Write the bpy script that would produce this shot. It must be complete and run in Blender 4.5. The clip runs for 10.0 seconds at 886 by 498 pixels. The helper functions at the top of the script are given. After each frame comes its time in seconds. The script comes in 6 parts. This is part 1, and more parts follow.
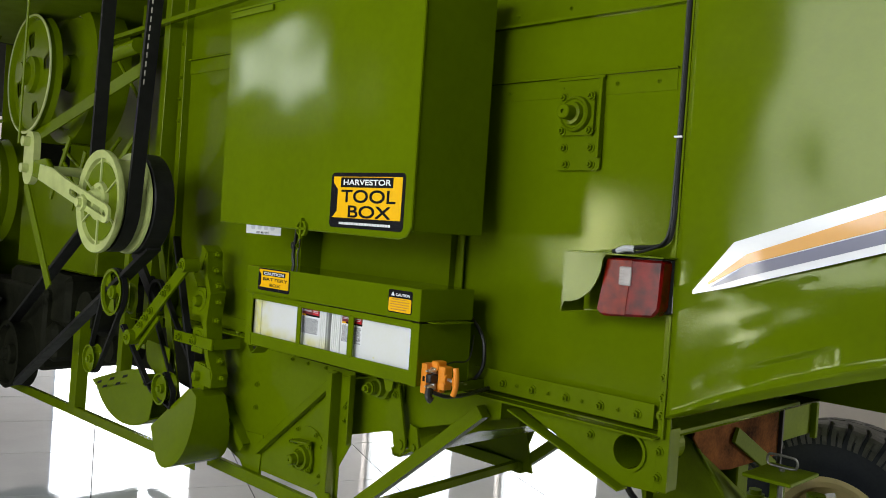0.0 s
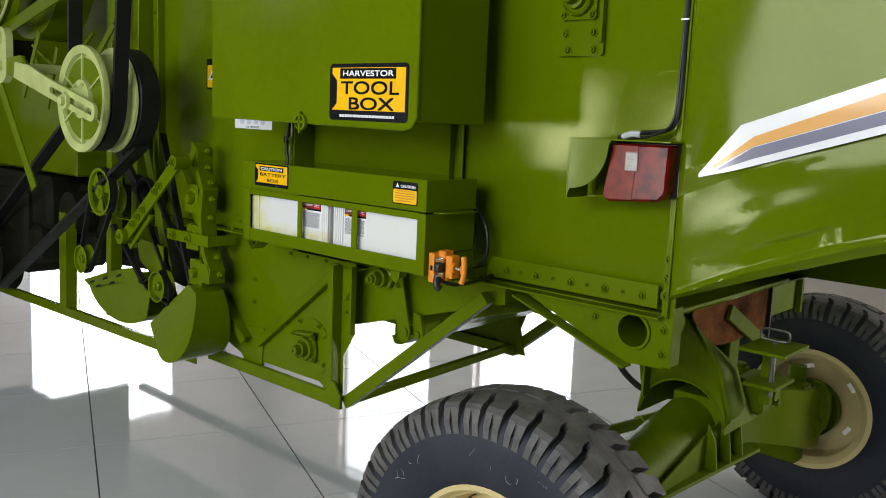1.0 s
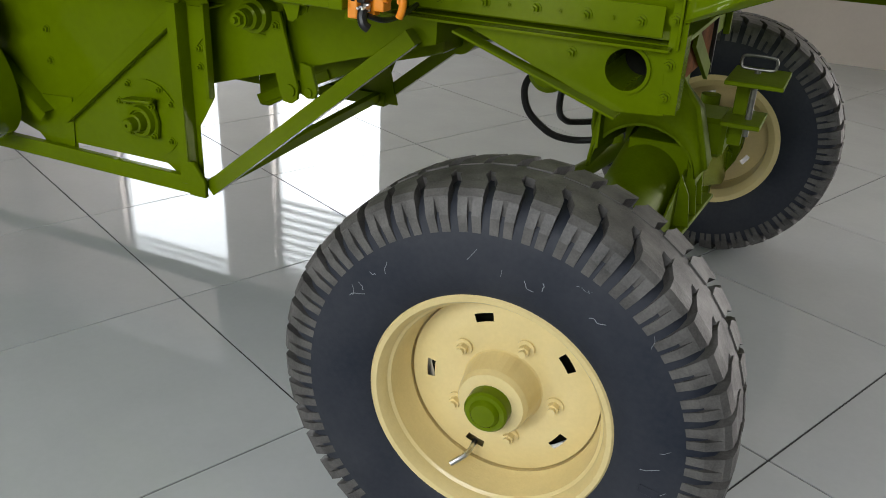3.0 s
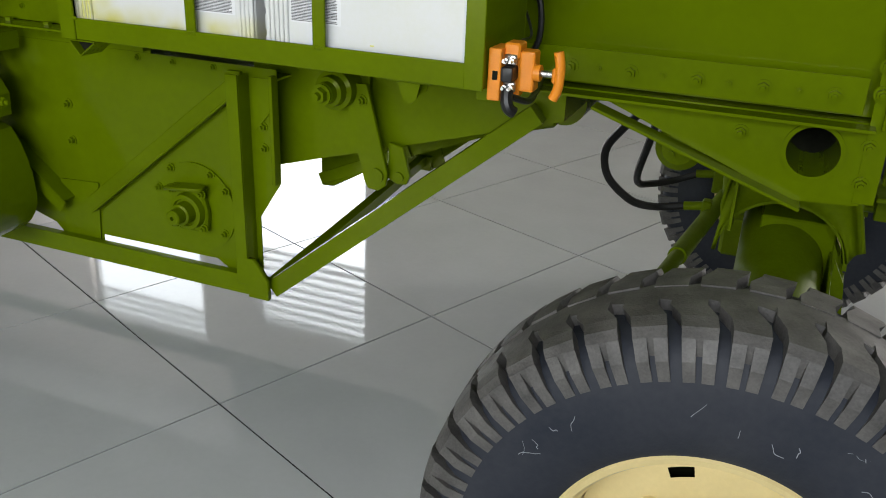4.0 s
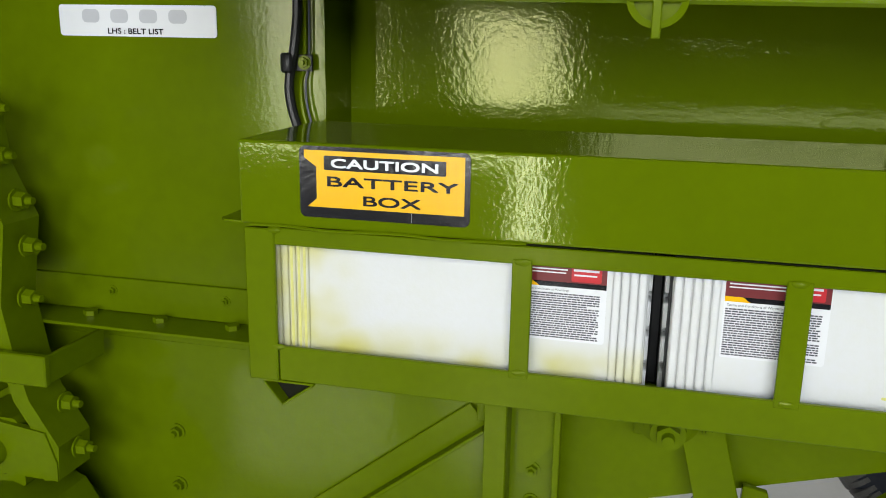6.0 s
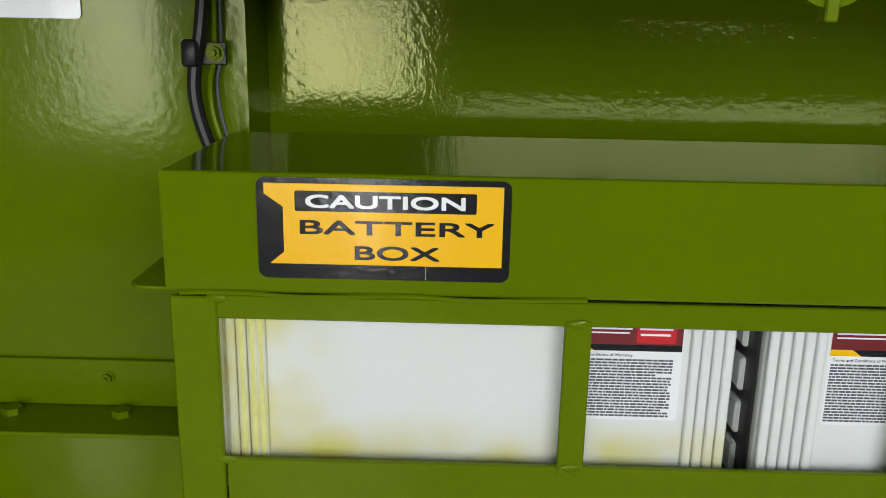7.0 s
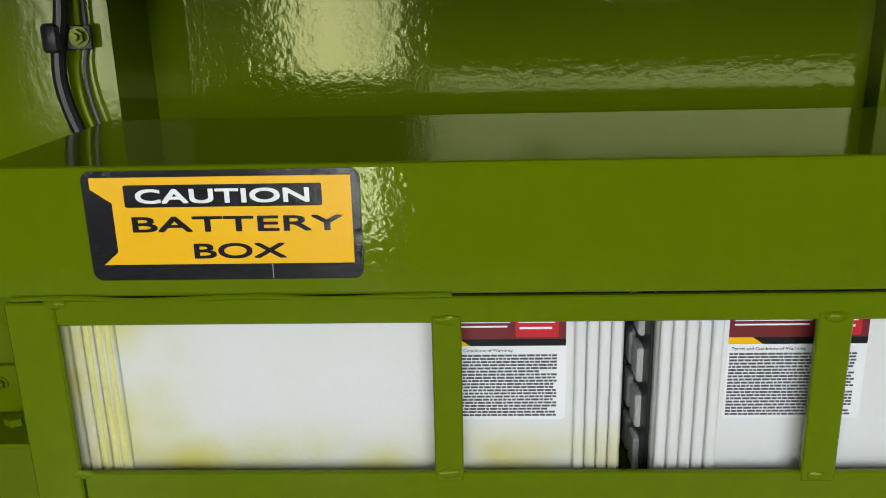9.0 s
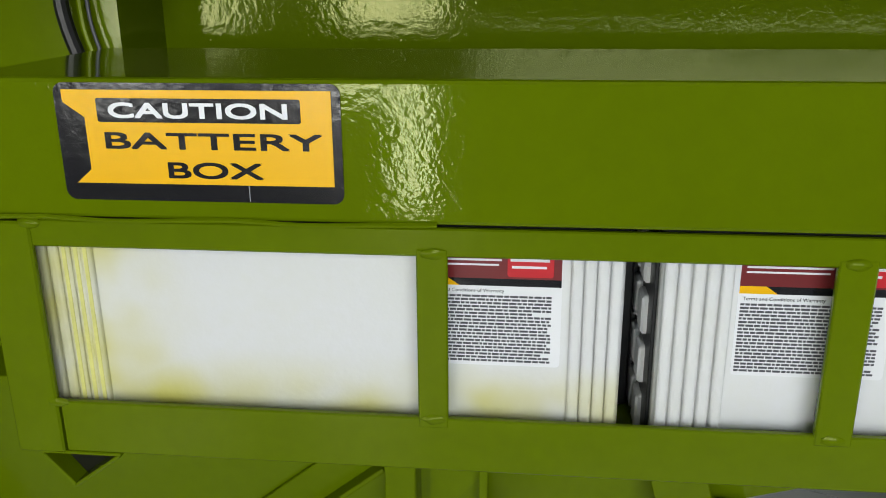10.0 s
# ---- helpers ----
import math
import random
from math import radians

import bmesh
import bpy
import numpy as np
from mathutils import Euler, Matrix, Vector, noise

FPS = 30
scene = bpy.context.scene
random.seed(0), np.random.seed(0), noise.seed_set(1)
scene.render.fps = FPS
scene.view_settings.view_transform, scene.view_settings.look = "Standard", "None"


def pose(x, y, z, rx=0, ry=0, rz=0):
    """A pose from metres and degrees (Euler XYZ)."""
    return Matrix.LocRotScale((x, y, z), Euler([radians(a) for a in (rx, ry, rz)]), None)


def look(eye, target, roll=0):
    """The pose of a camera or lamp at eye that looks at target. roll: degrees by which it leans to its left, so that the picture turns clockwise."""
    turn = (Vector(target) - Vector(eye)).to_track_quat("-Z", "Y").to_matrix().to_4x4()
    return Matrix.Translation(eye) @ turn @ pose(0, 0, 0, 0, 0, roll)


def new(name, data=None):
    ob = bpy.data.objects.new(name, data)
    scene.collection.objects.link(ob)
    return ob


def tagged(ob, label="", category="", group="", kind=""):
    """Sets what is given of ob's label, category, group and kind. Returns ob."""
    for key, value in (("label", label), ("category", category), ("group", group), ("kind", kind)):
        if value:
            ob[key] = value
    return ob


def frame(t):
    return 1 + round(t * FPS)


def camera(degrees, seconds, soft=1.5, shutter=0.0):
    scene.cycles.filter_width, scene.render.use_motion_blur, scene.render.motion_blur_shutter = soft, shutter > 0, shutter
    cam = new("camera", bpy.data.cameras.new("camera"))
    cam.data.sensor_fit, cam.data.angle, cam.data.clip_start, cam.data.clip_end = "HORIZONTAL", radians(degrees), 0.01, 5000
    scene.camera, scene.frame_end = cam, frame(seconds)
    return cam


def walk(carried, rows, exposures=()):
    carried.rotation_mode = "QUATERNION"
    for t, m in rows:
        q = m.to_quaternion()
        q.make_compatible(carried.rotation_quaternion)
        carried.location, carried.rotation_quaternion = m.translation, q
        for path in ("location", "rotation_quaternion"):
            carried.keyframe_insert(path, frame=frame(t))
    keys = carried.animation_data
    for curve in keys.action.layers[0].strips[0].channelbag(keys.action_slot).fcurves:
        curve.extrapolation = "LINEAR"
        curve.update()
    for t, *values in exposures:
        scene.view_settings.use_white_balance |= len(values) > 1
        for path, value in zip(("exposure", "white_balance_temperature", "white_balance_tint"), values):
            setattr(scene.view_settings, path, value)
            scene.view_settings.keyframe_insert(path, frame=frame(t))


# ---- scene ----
cam = camera(55.0, 10.0, soft=0.95)

PATH = [
    (0, (2.719, -1.704, 1.542), (1.314, -0.281, 1.494), 3.9),
    (0.5, (2.804, -1.812, 1.563), (1.41, -0.39, 1.382), 2.7),
    (1, (2.648, -1.799, 1.538), (1.328, -0.327, 1.238), 2.5),
    (1.5, (2.467, -1.814, 1.526), (1.247, -0.277, 1.14), 2.5),
    (2, (2.303, -1.756, 1.495), (1.189, -0.191, 0.936), 1.8),
    (2.5, (2.117, -1.6, 1.44), (1.144, -0.028, 0.678), 1.7),
    (2.7, (2.038, -1.573, 1.419), (1.164, 0.02, 0.583), 2.2),
    (3.8, (1.551, -1.367, 1.379), (0.909, 0.327, 0.53), 2.1),
    (4, (1.428, -1.327, 1.399), (0.753, 0.38, 0.606), 2.3),
    (4.5, (1.176, -1.244, 1.442), (0.447, 0.491, 0.767), 2.9),
    (5, (0.903, -1.175, 1.459), (0.241, 0.616, 0.864), 2.5),
    (5.5, (0.675, -1.056, 1.473), (0.122, 0.792, 0.946), 1.7),
    (5.7, (0.601, -0.971, 1.476), (0.064, 0.89, 0.977), 1.4),
    (6.8, (0.309, -0.664, 1.48), (0.183, 1.269, 0.98), 0.8),
    (7, (0.277, -0.627, 1.476), (0.25, 1.303, 0.953), 1.1),
    (7.5, (0.28, -0.579, 1.472), (0.39, 1.336, 0.908), 1.0),
    (8, (0.306, -0.561, 1.469), (0.417, 1.351, 0.891), 0.8),
    (8.5, (0.381, -0.56, 1.471), (0.449, 1.357, 0.905), -0.5),
    (9, (0.396, -0.566, 1.473), (0.323, 1.346, 0.891), -1.3),
    (9.5, (0.411, -0.562, 1.448), (0.215, 1.329, 0.826), -1.0),
    (10, (0.441, -0.536, 1.427), (0.238, 1.354, 0.807), -0.4),
]

walk(cam, [(t, look(eye, target, roll)) for t, eye, target, roll in PATH],
     exposures=[(0, -0.32), (1.0, -0.28), (2.0, -0.38), (2.5, -0.33), (4, -0.29), (4.5, -0.19), (5, 0.0), (5.7, -0.02), (7, -0.38), (8.5, -0.40), (10, -0.36)])

# ---- world, sun, window light ----
world = bpy.data.worlds.new("sky")
scene.world = world
world.use_nodes = True
wn, wl = world.node_tree.nodes, world.node_tree.links
sky = wn.new("ShaderNodeTexSky")
sky.sky_type = "NISHITA"
sky.sun_disc = False
sky.sun_elevation, sky.sun_rotation = radians(44), radians(73)
sky.air_density, sky.dust_density = 1.0, 2.5
wn["Background"].inputs["Strength"].default_value = 0.15
wl.new(sky.outputs["Color"], wn["Background"].inputs["Color"])

sun_data = bpy.data.lights.new("sun", "SUN")
sun_data.energy, sun_data.angle, sun_data.color = 3.0, radians(0.5), (1.0, 0.95, 0.87)
sun = new("sun", sun_data)
sun.matrix_world = look((20, 6, 20), (0, 0, 0))



def window_light(name, centre, target, sx, sz, watts, color=(0.93, 0.97, 1.0)):
    d = bpy.data.lights.new(name, "AREA")
    d.shape, d.size, d.size_y, d.energy, d.color = "RECTANGLE", sx, sz, watts, color
    o = new(name, d)
    o.matrix_world = look(centre, target)
    return o


window_light("daylight", (-0.23, -4.14, 0.86), (-0.23, 0, 0.86), 0.13, 1.38, 15, (0.98, 0.98, 0.93))
window_light("daylight", (-0.63, -4.14, 1.18), (-0.63, 0, 1.18), 0.52, 0.73, 25, (0.98, 0.98, 0.93))
window_light("daylight", (-1.85, -4.14, 1.25), (-1.85, 0, 1.25), 0.6, 0.9, 30, (0.98, 0.98, 0.93))
window_light("daylight", (1.6, -4.14, 2.57), (1.6, 0, 2.57), 3.0, 1.62, 190)
window_light("daylight", (-5.85, -4.14, 3.22), (-5.85, 0, 3.22), 1.7, 0.55, 26)
window_light("daylight", (-7.93, 3.4, 1.36), (0, 3.4, 1.36), 1.9, 2.48, 190)
window_light("daylight", (-3.06, 6.17, 1.73), (-3.06, 0, 1.73), 1.4, 3.2, 140)
# extra source in an added opening, lifts the floor at the right
window_light("daylight", (6.65, 6.17, 2.1), (6.65, 0, 2.1), 2.3, 3.6, 500, (1.0, 0.96, 0.93))
window_light("daylight", (-5.35, 6.17, 1.98), (-5.35, 0, 1.98), 1.7, 3.7, 140)


# ---- materials ----
def material(name, base, rough=0.5, metal=0.0, vary=0.08, scale=6.0, bump=0.0, bump_scale=200.0, coat=0.0, dents=0.0,
             second=None, stain=0.0, transmission=0.0, random_vary=0.0, coat_rough=0.06, rough_vary=0.1, spec=0.5):
    m = bpy.data.materials.new(name)
    m.use_nodes = True
    n, l = m.node_tree.nodes, m.node_tree.links
    b = n["Principled BSDF"]
    b.inputs["Metallic"].default_value = metal
    b.inputs["Coat Weight"].default_value = coat
    b.inputs["Specular IOR Level"].default_value = spec
    b.inputs["Coat Roughness"].default_value = coat_rough
    b.inputs["Transmission Weight"].default_value = transmission
    geo = n.new("ShaderNodeNewGeometry")
    big = n.new("ShaderNodeTexNoise")
    big.inputs["Scale"].default_value, big.inputs["Detail"].default_value = scale, 5
    l.new(geo.outputs["Position"], big.inputs["Vector"])
    fine = n.new("ShaderNodeTexNoise")
    fine.inputs["Scale"].default_value, fine.inputs["Detail"].default_value = scale * 14, 3
    l.new(geo.outputs["Position"], fine.inputs["Vector"])
    add = n.new("ShaderNodeMath")
    add.operation = "MULTIPLY_ADD"
    l.new(fine.outputs["Fac"], add.inputs[0])
    add.inputs[1].default_value = 0.4
    l.new(big.outputs["Fac"], add.inputs[2])
    ramp = n.new("ShaderNodeMapRange")
    l.new(add.outputs[0], ramp.inputs["Value"])
    ramp.inputs["From Min"].default_value, ramp.inputs["From Max"].default_value = 0.4, 1.0
    mix = n.new("ShaderNodeMix")
    mix.data_type = "RGBA"
    other = second or tuple(c * (1 - vary * 2.2) for c in base)
    mix.inputs["A"].default_value = (*[min(1, c * (1 + vary)) for c in base], 1)
    mix.inputs["B"].default_value = (*other, 1)
    l.new(ramp.outputs[0], mix.inputs["Factor"])
    color = mix.outputs["Result"]
    if random_vary:
        info = n.new("ShaderNodeObjectInfo")
        hsv = n.new("ShaderNodeHueSaturation")
        mr = n.new("ShaderNodeMapRange")
        l.new(info.outputs["Random"], mr.inputs["Value"])
        mr.inputs["To Min"].default_value, mr.inputs["To Max"].default_value = 1 - random_vary, 1 + random_vary
        l.new(mr.outputs[0], hsv.inputs["Value"])
        l.new(color, hsv.inputs["Color"])
        color = hsv.outputs["Color"]
    l.new(color, b.inputs["Base Color"])
    rr = n.new("ShaderNodeMapRange")
    l.new(add.outputs[0], rr.inputs["Value"])
    rr.inputs["From Min"].default_value, rr.inputs["From Max"].default_value = 0.4, 1.0
    rr.inputs["To Min"].default_value, rr.inputs["To Max"].default_value = max(0.01, rough * (1 - rough_vary)), min(1, rough * (1 + rough_vary))
    l.new(rr.outputs[0], b.inputs["Roughness"])
    last = None
    if dents:
        dn = n.new("ShaderNodeTexNoise")
        dn.inputs["Scale"].default_value, dn.inputs["Detail"].default_value = 2.2, 1
        l.new(geo.outputs["Position"], dn.inputs["Vector"])
        bd = n.new("ShaderNodeBump")
        bd.inputs["Strength"].default_value, bd.inputs["Distance"].default_value = 1.0, dents
        l.new(dn.outputs["Fac"], bd.inputs["Height"])
        last = bd
    if bump:
        bn = n.new("ShaderNodeTexNoise")
        bn.inputs["Scale"].default_value, bn.inputs["Detail"].default_value = bump_scale, 2
        l.new(geo.outputs["Position"], bn.inputs["Vector"])
        bb = n.new("ShaderNodeBump")
        bb.inputs["Strength"].default_value, bb.inputs["Distance"].default_value = 1.0, bump
        l.new(bn.outputs["Fac"], bb.inputs["Height"])
        if last:
            l.new(last.outputs["Normal"], bb.inputs["Normal"])
        last = bb
    if last:
        l.new(last.outputs["Normal"], b.inputs["Normal"])
        l.new(last.outputs["Normal"], b.inputs["Coat Normal"])
    return m


GREEN = (0.105, 0.155, 0.0008)
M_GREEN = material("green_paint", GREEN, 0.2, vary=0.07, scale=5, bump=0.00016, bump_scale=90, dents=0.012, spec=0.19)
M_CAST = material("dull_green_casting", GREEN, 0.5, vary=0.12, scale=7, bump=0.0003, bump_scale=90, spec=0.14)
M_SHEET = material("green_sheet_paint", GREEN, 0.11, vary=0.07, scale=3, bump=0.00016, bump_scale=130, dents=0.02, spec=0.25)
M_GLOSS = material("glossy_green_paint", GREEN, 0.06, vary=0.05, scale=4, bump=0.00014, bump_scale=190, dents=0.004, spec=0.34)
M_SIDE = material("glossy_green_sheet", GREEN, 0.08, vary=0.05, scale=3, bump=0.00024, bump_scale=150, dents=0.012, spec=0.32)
# yellow tint put into the highlights of the green paints, cutting their blue
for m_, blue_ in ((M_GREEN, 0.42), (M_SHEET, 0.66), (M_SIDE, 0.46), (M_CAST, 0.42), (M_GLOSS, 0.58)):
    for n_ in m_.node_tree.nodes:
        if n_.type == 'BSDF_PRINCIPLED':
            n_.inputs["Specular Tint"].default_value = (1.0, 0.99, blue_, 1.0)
M_CREAM = material("cream_paint", (0.72, 0.58, 0.27), 0.35, vary=0.05, scale=8, bump=0.0003, coat=0.3)
M_PALE = material("pale_green_casting", (0.44, 0.50, 0.17), 0.4, vary=0.12, scale=14, bump=0.0006, coat=0.3)
M_RUBBER = material("tyre_rubber", (0.018, 0.018, 0.020), 0.55, vary=0.25, scale=9, bump=0.0006, bump_scale=160, second=(0.035, 0.034, 0.034), spec=0.22)
M_SIDEWALL = material("tyre_sidewall", (0.011, 0.014, 0.022), 0.55, vary=0.3, scale=6, bump=0.0003, second=(0.038, 0.041, 0.050), spec=0.22)
M_TREAD = material("dusty_tread", (0.098, 0.093, 0.088), 0.55, vary=0.3, scale=18, bump=0.0008, spec=0.5)
M_BELT = material("belt_rubber", (0.014, 0.014, 0.013), 0.5, vary=0.2, scale=20, bump=0.0004, spec=0.22)
M_BLACK = material("black_plastic", (0.012, 0.012, 0.012), 0.4, vary=0.2, scale=20)
# greasy housings, and the coloured-in shade of slots, notches and gaps
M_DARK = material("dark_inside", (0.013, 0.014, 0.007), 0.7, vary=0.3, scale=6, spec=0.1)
M_STEEL = material("bright_steel", (0.62, 0.62, 0.60), 0.28, metal=1.0, vary=0.1, scale=40)
M_DULL = material("dull_steel", (0.22, 0.22, 0.19), 0.45, metal=0.8, vary=0.2, scale=40)
M_GREY = material("grey_label", (0.52, 0.53, 0.55), 0.4, vary=0.02)
M_WHITE = material("white_decal", (0.82, 0.83, 0.84), 0.25, vary=0.02, coat=0.4)
M_YELLOW = material("yellow_decal", (0.86, 0.48, 0.004), 0.25, vary=0.02, coat=0.12, spec=0.3)
M_ORANGE = material("orange_plastic", (0.80, 0.26, 0.012), 0.38, vary=0.06, scale=30, bump=0.0003)
M_DECAL = material("black_decal", (0.010, 0.010, 0.012), 0.16, vary=0.05, spec=0.4, bump=0.00025, bump_scale=130)
M_NAVY = material("violet_grey_decal", (0.13, 0.13, 0.20), 0.25, vary=0.03, coat=0.5)
M_GOLD = material("gold_decal", (0.70, 0.33, 0.03), 0.25, vary=0.03, coat=0.5)
M_RED = material("red_print", (0.55, 0.012, 0.02), 0.35, vary=0.04)
M_MAROON = material("maroon_print", (0.16, 0.012, 0.014), 0.35, vary=0.04)
M_WORN = material("worn_orange_print", (0.42, 0.17, 0.01), 0.4, vary=0.2, scale=60)
M_PRINT = material("grey_print", (0.07, 0.07, 0.08), 0.5, vary=0.03)
M_CASE = material("battery_case", (0.68, 0.69, 0.71), 0.38, vary=0.03, scale=7, second=(0.67, 0.68, 0.62), bump=0.0002)
M_CASE_OLD = material("yellowed_battery_case", (0.68, 0.69, 0.71), 0.38, vary=0.03, scale=7, second=(0.67, 0.68, 0.64), bump=0.0002)
M_ACID = material("yellowed_case", (0.72, 0.70, 0.22), 0.4, vary=0.1, scale=12)
M_LENS = material("red_lens", (0.17, 0.004, 0.003), 0.2, vary=0.4, scale=30, spec=0.2, bump=0.0002, bump_scale=90)
M_AMBER = material("amber_red_lens", (0.21, 0.012, 0.002), 0.2, vary=0.35, scale=40, spec=0.2, bump=0.0002, bump_scale=90)
M_SCUFF = material("pale_scuff", (0.30, 0.31, 0.33), 0.8, vary=0.2, scale=60)
M_PRINT_DULL = material("dull_belt_print", (0.26, 0.25, 0.20), 0.7, vary=0.3, scale=60)
M_CLEAR = material("clear_lens", (0.36, 0.32, 0.30), 0.2, vary=0.15, scale=40, coat=0.2)
M_PRIMER = material("red_oxide_primer", (0.17, 0.058, 0.008), 0.75, vary=0.4, scale=9, spec=0.06)
M_TILE = material("polished_floor_tile", (0.485, 0.505, 0.508), 0.045, vary=0.03, scale=4, random_vary=0.03, rough_vary=0.25, spec=0.68)
M_JOINT = material("tile_joint", (0.035, 0.035, 0.034), 0.9, vary=0.15, scale=30)
M_WALL = material("pinkish_wall_plaster", (0.84, 0.74, 0.69), 0.8, vary=0.03, scale=2, bump=0.0006, bump_scale=60)
M_WALL_DARK = material("dark_grey_wall", (0.07, 0.07, 0.067), 0.8, vary=0.05, scale=2, bump=0.0006, bump_scale=60)
M_CEIL = material("ceiling_plaster", (0.40, 0.39, 0.37), 0.85, vary=0.03, scale=2)
M_FRAME = material("window_aluminium", (0.5, 0.5, 0.5), 0.35, metal=0.8, vary=0.05)
M_PAVE = material("outside_paving", (0.55, 0.53, 0.48), 0.8, vary=0.1, scale=1.5)
M_SLAT = material("blind_slat", (0.60, 0.60, 0.58), 0.5, vary=0.03)


def yellowing(m, left, right, low, high, tint):
    """Acid yellowing that creeps in from one end and from the foot of a battery case, broken up by noise."""
    n, l = m.node_tree.nodes, m.node_tree.links
    shader = n["Principled BSDF"]
    old = shader.inputs["Base Color"].links[0].from_socket
    geo = n.new("ShaderNodeNewGeometry")
    sep = n.new("ShaderNodeSeparateXYZ")
    l.new(geo.outputs["Position"], sep.inputs[0])
    masks = []
    for axis, a, z in (("X", right, left), ("Z", high, low)):
        mr = n.new("ShaderNodeMapRange")
        mr.interpolation_type = "SMOOTHSTEP"
        l.new(sep.outputs[axis], mr.inputs["Value"])
        mr.inputs["From Min"].default_value, mr.inputs["From Max"].default_value = z, a
        mr.inputs["To Min"].default_value, mr.inputs["To Max"].default_value = 1.0, 0.0
        masks.append(mr.outputs[0])
    top = n.new("ShaderNodeMath")
    top.operation = "MAXIMUM"
    l.new(masks[0], top.inputs[0])
    l.new(masks[1], top.inputs[1])
    cloud = n.new("ShaderNodeTexNoise")
    cloud.inputs["Scale"].default_value, cloud.inputs["Detail"].default_value = 16, 2
    l.new(geo.outputs["Position"], cloud.inputs["Vector"])
    cr = n.new("ShaderNodeMapRange")
    l.new(cloud.outputs["Fac"], cr.inputs["Value"])
    cr.inputs["From Min"].default_value, cr.inputs["From Max"].default_value = 0.22, 0.66
    mul = n.new("ShaderNodeMath")
    mul.operation = "MULTIPLY"
    l.new(top.outputs[0], mul.inputs[0])
    l.new(cr.outputs[0], mul.inputs[1])
    mix = n.new("ShaderNodeMix")
    mix.data_type = "RGBA"
    l.new(mul.outputs[0], mix.inputs["Factor"])
    l.new(old, mix.inputs["A"])
    mix.inputs["B"].default_value = (*tint, 1)
    l.new(mix.outputs["Result"], shader.inputs["Base Color"])


yellowing(M_CASE_OLD, 0.105, 0.215, 1.116, 1.168, (0.58, 0.55, 0.13))


# ---- shape helpers ----
def mesh_of(bm, mat_, smooth=True):
    bmesh.ops.recalc_face_normals(bm, faces=bm.faces)
    me = bpy.data.meshes.new("shape")
    if smooth:
        for f in bm.faces:
            near = [g.calc_area() for e in f.edges for g in e.link_faces if g is not f]
            f.smooth = not near or min(near) > 0.12 * f.calc_area()      # broad flat faces stay flat beside their rounded edges
        for e in bm.edges:
            if len(e.link_faces) == 2 and e.calc_face_angle(0) > 0.55:
                e.smooth = False
    bm.to_mesh(me)
    bm.free()
    for one in (mat_ if isinstance(mat_, (list, tuple)) else [mat_]):
        me.materials.append(one)
    return me


PLACE = {}


def attach(ob, at, parent):
    """Sets ob at a place of the world, under its parent."""
    PLACE[ob.name] = Vector(at)
    ob.location = at
    if parent:
        ob.parent = parent
        ob.matrix_parent_inverse = Matrix.Translation(-PLACE[parent.name])
    return ob


LEAN = []       # filled while the drives are built: their frame leans rearward with height


def settle(v):
    return Vector((v[0] + LEAN[0] * (v[2] - 1.15), v[1] + LEAN[1], v[2] + LEAN[2] * (v[2] - 1.15))) if LEAN else Vector(v)


def part(name, bm, mat_, parent=None, label="", smooth=True):
    """Links a shape as one mesh object under a thing or a part."""
    if LEAN:
        for v in bm.verts:
            v.co = settle(v.co)
    c = Vector((0, 0, 0))
    if bm.verts:
        lo = [min(v.co[i] for v in bm.verts) for i in range(3)]
        hi = [max(v.co[i] for v in bm.verts) for i in range(3)]
        c = Vector([(a + b) / 2 for a, b in zip(lo, hi)])
        bmesh.ops.translate(bm, verts=bm.verts, vec=-c)
    ob = new(name, mesh_of(bm, mat_, smooth))
    attach(ob, c, parent)
    if label:
        ob["label"] = label
    return ob


def thing(name, at, label, category, group="", kind=""):
    ob = new(name)
    attach(ob, at, None)
    ob.empty_display_size = 0.05
    return tagged(ob, label, category, group, kind)


def join(*bms):
    out = bms[0]
    for b in bms[1:]:
        me = bpy.data.meshes.new("tmp")
        b.to_mesh(me)
        b.free()
        out.from_mesh(me)
        bpy.data.meshes.remove(me)
    return out


def box(x0, x1, y0, y1, z0, z1, bev=0.0015, seg=1):
    bm = bmesh.new()
    bmesh.ops.create_cube(bm, size=1)
    for v in bm.verts:
        v.co = Vector(((x0 + x1) / 2 + v.co.x * (x1 - x0), (y0 + y1) / 2 + v.co.y * (y1 - y0), (z0 + z1) / 2 + v.co.z * (z1 - z0)))
    if bev:
        bmesh.ops.bevel(bm, geom=bm.edges[:], offset=bev, segments=seg, affect="EDGES", profile=0.5)
    return bm


def prism(outline, a0, a1, axis="y", bev=0.0):
    """A flat outline, extruded along an axis. The outline is (x, z) for y, (y, z) for x and (x, y) for z."""
    bm = bmesh.new()

    def at(p, a):
        return {"y": (p[0], a, p[1]), "x": (a, p[0], p[1]), "z": (p[0], p[1], a)}[axis]
    low = [bm.verts.new(at(p, a0)) for p in outline]
    high = [bm.verts.new(at(p, a1)) for p in outline]
    bm.faces.new(low)
    bm.faces.new(high[::-1])
    for i in range(len(outline)):
        j = (i + 1) % len(outline)
        bm.faces.new((low[i], high[i], high[j], low[j]))
    if bev:
        bmesh.ops.bevel(bm, geom=bm.edges[:], offset=bev, segments=1, affect="EDGES")
    return bm


